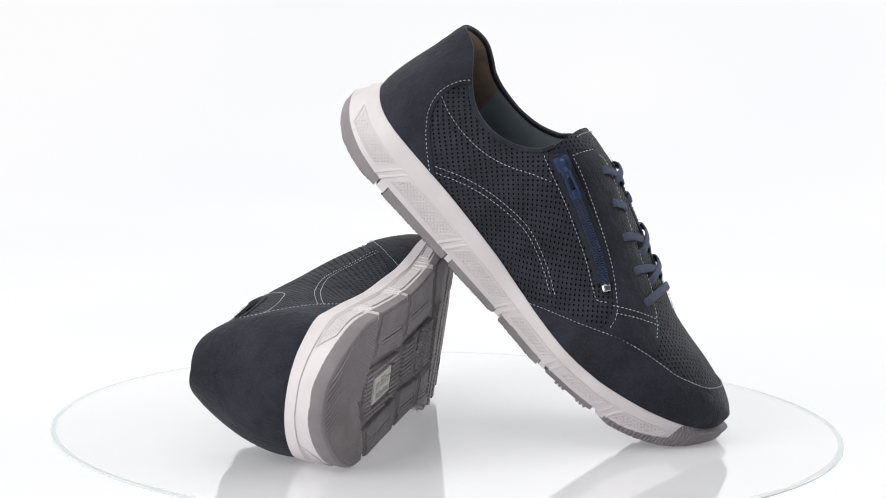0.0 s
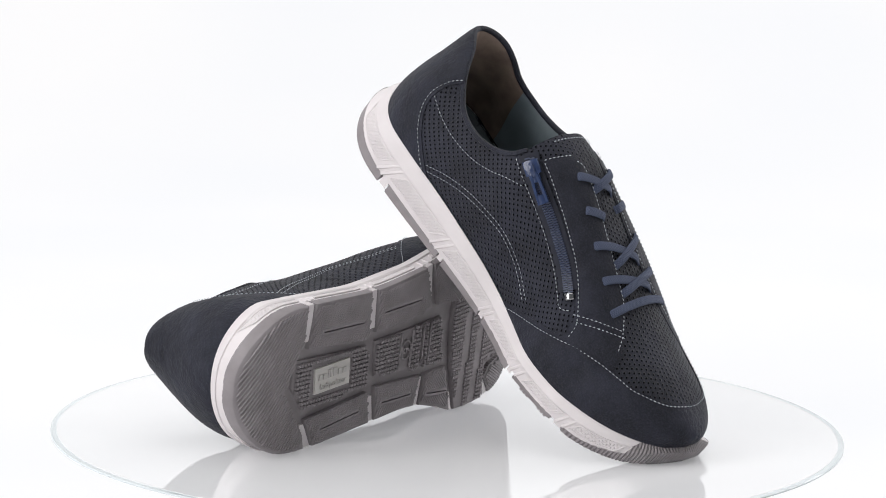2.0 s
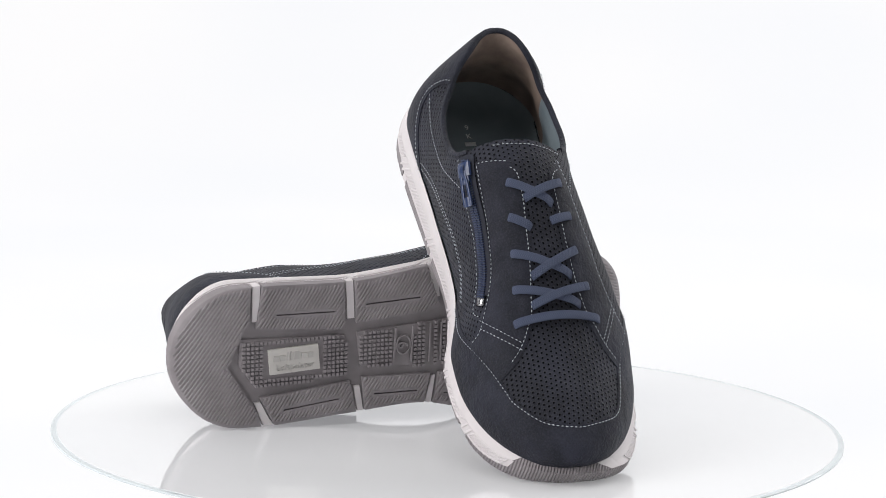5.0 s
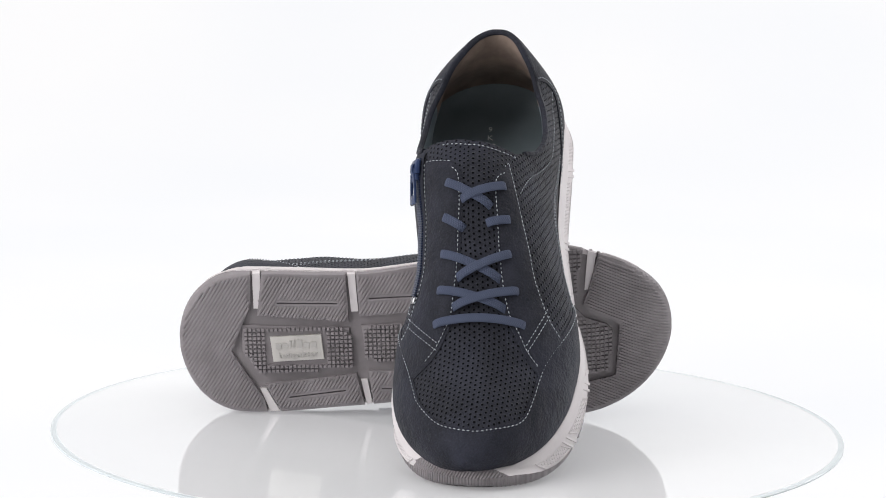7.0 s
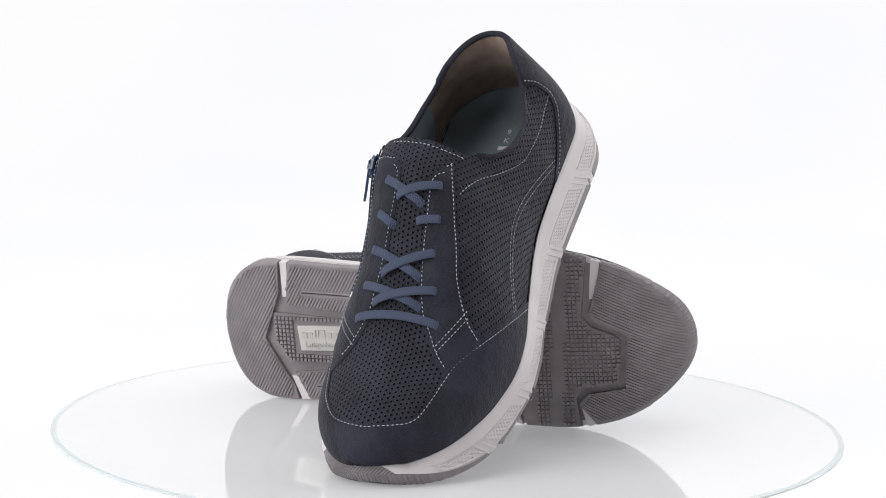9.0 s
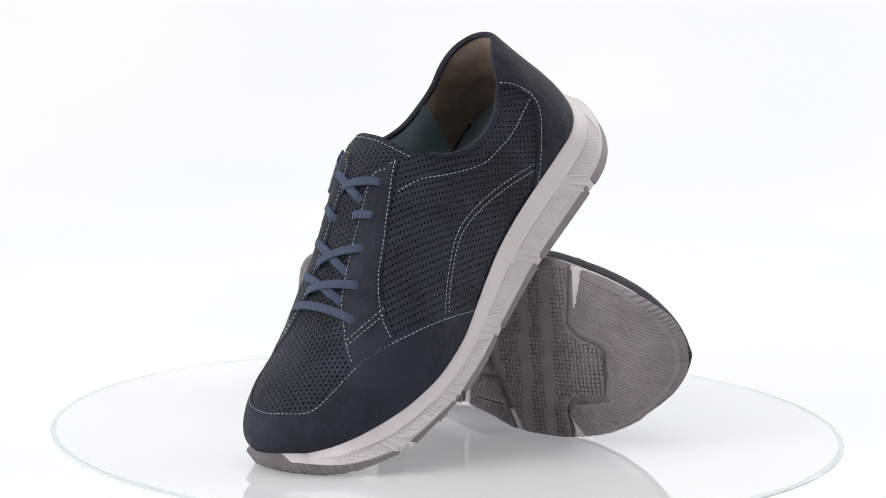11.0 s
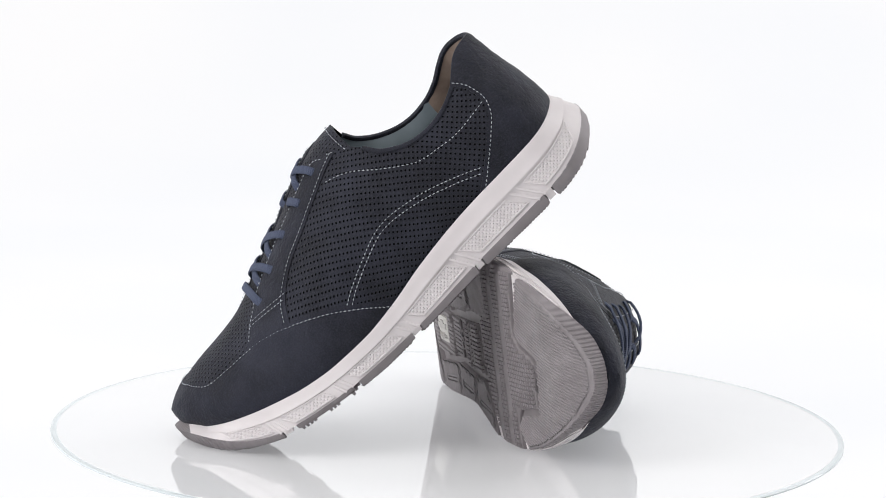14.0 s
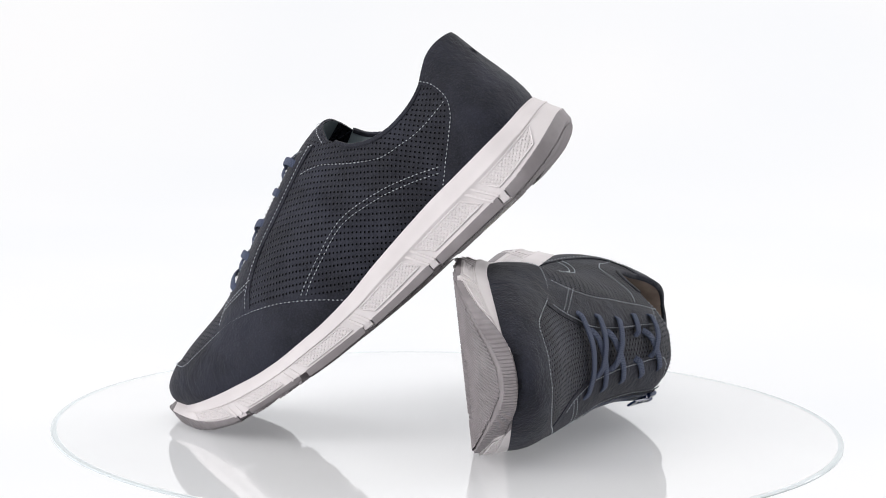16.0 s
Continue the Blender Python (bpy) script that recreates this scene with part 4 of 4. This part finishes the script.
def zipper(b, root):
    line = chart_line(Zs(-1, *ZIP), 0.7)
    p, n = on_upper(line, 0.7)
    bm = bmesh.new()
    b.tube(bm, p[::4], n[::4], 12.0, 1.0, 8)
    bmesh.ops.recalc_face_normals(bm, faces=bm.faces)
    tape = part("zip_tape", bm, M_TAPE, root, "dark navy zip tape")
    arc = np.concatenate([[0], np.cumsum(np.linalg.norm(np.diff(p, axis=0), axis=1))])
    tan = np.gradient(p, axis=0)
    tan /= np.linalg.norm(tan, axis=1, keepdims=True)
    bm = bmesh.new()
    for a in np.arange(3, arc[-1] - 4, 1.5):
        q, nn, t = (np.array([np.interp(a, arc, m[:, i]) for i in range(3)]) for m in (p, n, tan))
        r = np.cross(t, nn)
        for sgn, sh in ((1, 0.0), (-1, 0.6)):
            c = q + t * sh * 1.25 + r * sgn * 1.5 + nn * 1.0
            va = [c + r * dx * 1.45 + t * dy * 0.45 + nn * dz * 0.6 for dz in (-1, 1) for dx, dy in ((-1, -1), (1, -1), (1, 1), (-1, 1))]
            v = [bm.verts.new(b.place(e)) for e in va]
            for f in ((4, 5, 6, 7), (0, 1, 5, 4), (1, 2, 6, 5), (2, 3, 7, 6), (3, 0, 4, 7)):
                b.face(bm, [v[i] for i in f])
    bmesh.ops.recalc_face_normals(bm, faces=bm.faces)
    part("zip_teeth", bm, M_TOOTH, root, "row of navy zip teeth", kind="stuff")
    # stop, slider body and pull tab
    e, nn, t = p[-1], n[-1], tan[-1]
    bm = bmesh.new()
    b.tube(bm, [e - t * 4, e - t * 2, e, e + t * 1], [nn] * 4, 6, 3.2, 8)
    part("zip_stop", bm, M_STOP, root)
    q, nn, t = p[6], n[6], tan[6]
    bm = bmesh.new()
    b.tube(bm, [q + nn * 1.7 - t * 4.5, q + nn * 2.2 - t * 3, q + nn * 2.3 + t * 1, q + nn * 2.2 + t * 4], [nn] * 4, 10.0, 3.6, 12)
    b.tube(bm, [q + nn * 2.2 + t * 3.5, q + nn * 2.2 + t * 5.5, q + nn * 2.0 + t * 7.5], [nn] * 3, 7.0, 3.2, 12)
    b.tube(bm, [q + nn * 3 - t * 3.5, q + nn * 4.7 - t * 1.5, q + nn * 4.7 + t * 2.5, q + nn * 3.4 + t * 5], [nn] * 4, 3.0, 1.5, 8)
    bmesh.ops.recalc_face_normals(bm, faces=bm.faces)
    sl = part("zip_slider", bm, M_PULL, root, "glossy navy zip slider")
    bm = bmesh.new()
    r = np.cross(t, nn)
    path = [q + nn * 3.8 + t * 0.5, q + nn * 3.9 + t * 4, q + nn * 3.5 + t * 9, q + nn * 2.9 + t * 16, q + nn * 2.5 + t * 22]
    b.tube(bm, path[:2], [nn] * 2, 4.6, 1.6, 10)
    b.tube(bm, [path[1] + r * 1.6, path[2] + r * 2.1, path[3] + r * 2.5, path[4] + r * 2.5], [nn] * 4, 2.0, 1.7, 8)
    b.tube(bm, [path[1] - r * 1.6, path[2] - r * 2.1, path[3] - r * 2.5, path[4] - r * 2.5], [nn] * 4, 2.0, 1.7, 8)
    b.tube(bm, [path[3] + t * 1, path[4] + t * 0.6], [nn] * 2, 6.8, 1.5, 8)
    b.tube(bm, [path[1] + t * 2.2, path[2]], [nn] * 2, 4.4, 1.0, 8)
    bmesh.ops.recalc_face_normals(bm, faces=bm.faces)
    part("pull_tab", bm, M_PULL, sl, "glossy navy pull tab")


def laces(b, root):
    runs = [((147, -27), (161, 0.5), 0), ((147, 8.6), (158, -17.5), 1), ((166, -27), (174, -15), 0), ((166, 11.5), (170.5, -1.5), 1),
            ((185, -28.5), (201, 8), 0), ((185, 13.5), (201, -18.5), 1), ((205, -30), (217, 11.5), 0), ((205, 18.8), (217, -21), 1),
            ((224, -32), (223.5, 24), 2)]
    for (x0, y0), (x1, y1), kind in runs:
        n = 13
        g = np.linspace(0, 1, n)
        sw = np.array([find(x0 + (x1 - x0) * t, y0 + (y1 - y0) * t, 1, 1) for t in g])
        nn = normals(sw[:, 0], sw[:, 1])
        base = upper(sw[:, 0], sw[:, 1])
        far = abs(y1 - y0) > 20
        if kind == 2:
            lift = 2.4 + 0.9 * np.sin(np.pi * g) - 2.6 * (np.clip((0.07 - g) / 0.07, 0, 1) + np.clip((g - 0.93) / 0.07, 0, 1))
        else:
            lift = 2.3 + ((2.2 if kind else 0.7) * np.sin(np.pi * g) if far else 0.4 * np.sin(np.pi * g))
            lift = lift - 2.4 * np.clip((0.08 - g) / 0.08, 0, 1) - 2.6 * np.clip((g - 0.86) / 0.14, 0, 1)
        # a lace runs straight over the hollow between the stays
        p = base + nn * lift[:, None]
        bm = bmesh.new()
        uvl = bm.loops.layers.uv.new("UVMap")
        b.tube(bm, spline(p, 1.2), np.array([nn[min(n - 1, int(i))] for i in np.linspace(0, n - 0.01, len(spline(p, 1.2)))]), 5.3, 1.6, 10, uvl)
        bmesh.ops.recalc_face_normals(bm, faces=bm.faces)
        part("lace", bm, M_LACE, root, "flat woven blue lace")


# ---- the tent, its floor and the turning disc ----
def lathe(profile, n, mat, name):
    bm = bmesh.new()
    rings = [[bm.verts.new((r * math.cos(2 * math.pi * i / n), r * math.sin(2 * math.pi * i / n), z)) for i in range(n)] for r, z in profile]
    for a, c in zip(rings, rings[1:]):
        for i in range(n):
            bm.faces.new((a[i], a[(i + 1) % n], c[(i + 1) % n], c[i]))
    bm.faces.new(rings[0][::-1])
    bm.faces.new(rings[-1])
    bmesh.ops.recalc_face_normals(bm, faces=bm.faces)
    return bm


table = new("turntable")
tagged(table, "round glossy white turntable disc carrying the shoes", "turntable")
part("top", lathe([(0.2442, -0.0050), (0.2442, -0.0004), (0.2440, 0.0)], 200, M_DISC, "top"), M_DISC, table)
part("rim", lathe([(0.2478, -0.0058), (0.2478, -0.0006), (0.2474, -0.0002), (0.24405, -0.0002), (0.24405, -0.0058)], 200, M_EDGE, "rim"), M_EDGE, table, "pale glass edge")


def backdrop():
    bm = bmesh.new()
    prof = [(-4.0, -0.0014), (0.9, -0.0014)] + [(0.9 + 0.7 * math.sin(a), -0.0014 + 0.7 * (1 - math.cos(a))) for a in np.linspace(0.12, math.pi / 2, 12)] + [(1.6, 3.5)]
    rows = [[bm.verts.new((x, y, z)) for x in (-4, 4)] for y, z in prof]
    for a, c in zip(rows, rows[1:]):
        bm.faces.new((a[0], a[1], c[1], c[0]))
    smooth_mesh(bm)
    me = bpy.data.meshes.new("backdrop")
    bm.to_mesh(me)
    bm.free()
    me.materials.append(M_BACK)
    return tagged(new("backdrop", me), "seamless white fabric sweep with an added glow", "backdrop", kind="structure")


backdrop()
shoe_left = shoe("shoe", 1, "navy nubuck walking shoe leaning heel up on its mate")
shoe_right = shoe("shoe", -1, "navy nubuck walking shoe lying on its side")


def frame_of(o, x, y, z):
    m = Matrix((x, y, z)).transposed().to_4x4()
    m.translation = o
    return m


POSE_LEFT = frame_of((0.03057, 0.08902, 0.18485), (-0.03328, -0.73888, -0.67301), (0.99899, -0.04500, 0.00000), (-0.03029, -0.67233, 0.73963))
POSE_RIGHT = frame_of((-0.17041, 0.01368, 0.04200), (0.99856, 0.00353, 0.05350), (0.05252, 0.13936, -0.98885), (-0.01095, 0.99024, 0.13898))


def motions():
    """The disc turns steadily and carries both shoes."""
    for ob, m in ((shoe_left, POSE_LEFT), (shoe_right, POSE_RIGHT), (table, Matrix())):
        walk(ob, [(t, Matrix.Rotation(radians(77.09 - 10.983 * t), 4, "Z") @ m) for t in [i * 0.5 for i in range(33)]])


motions()
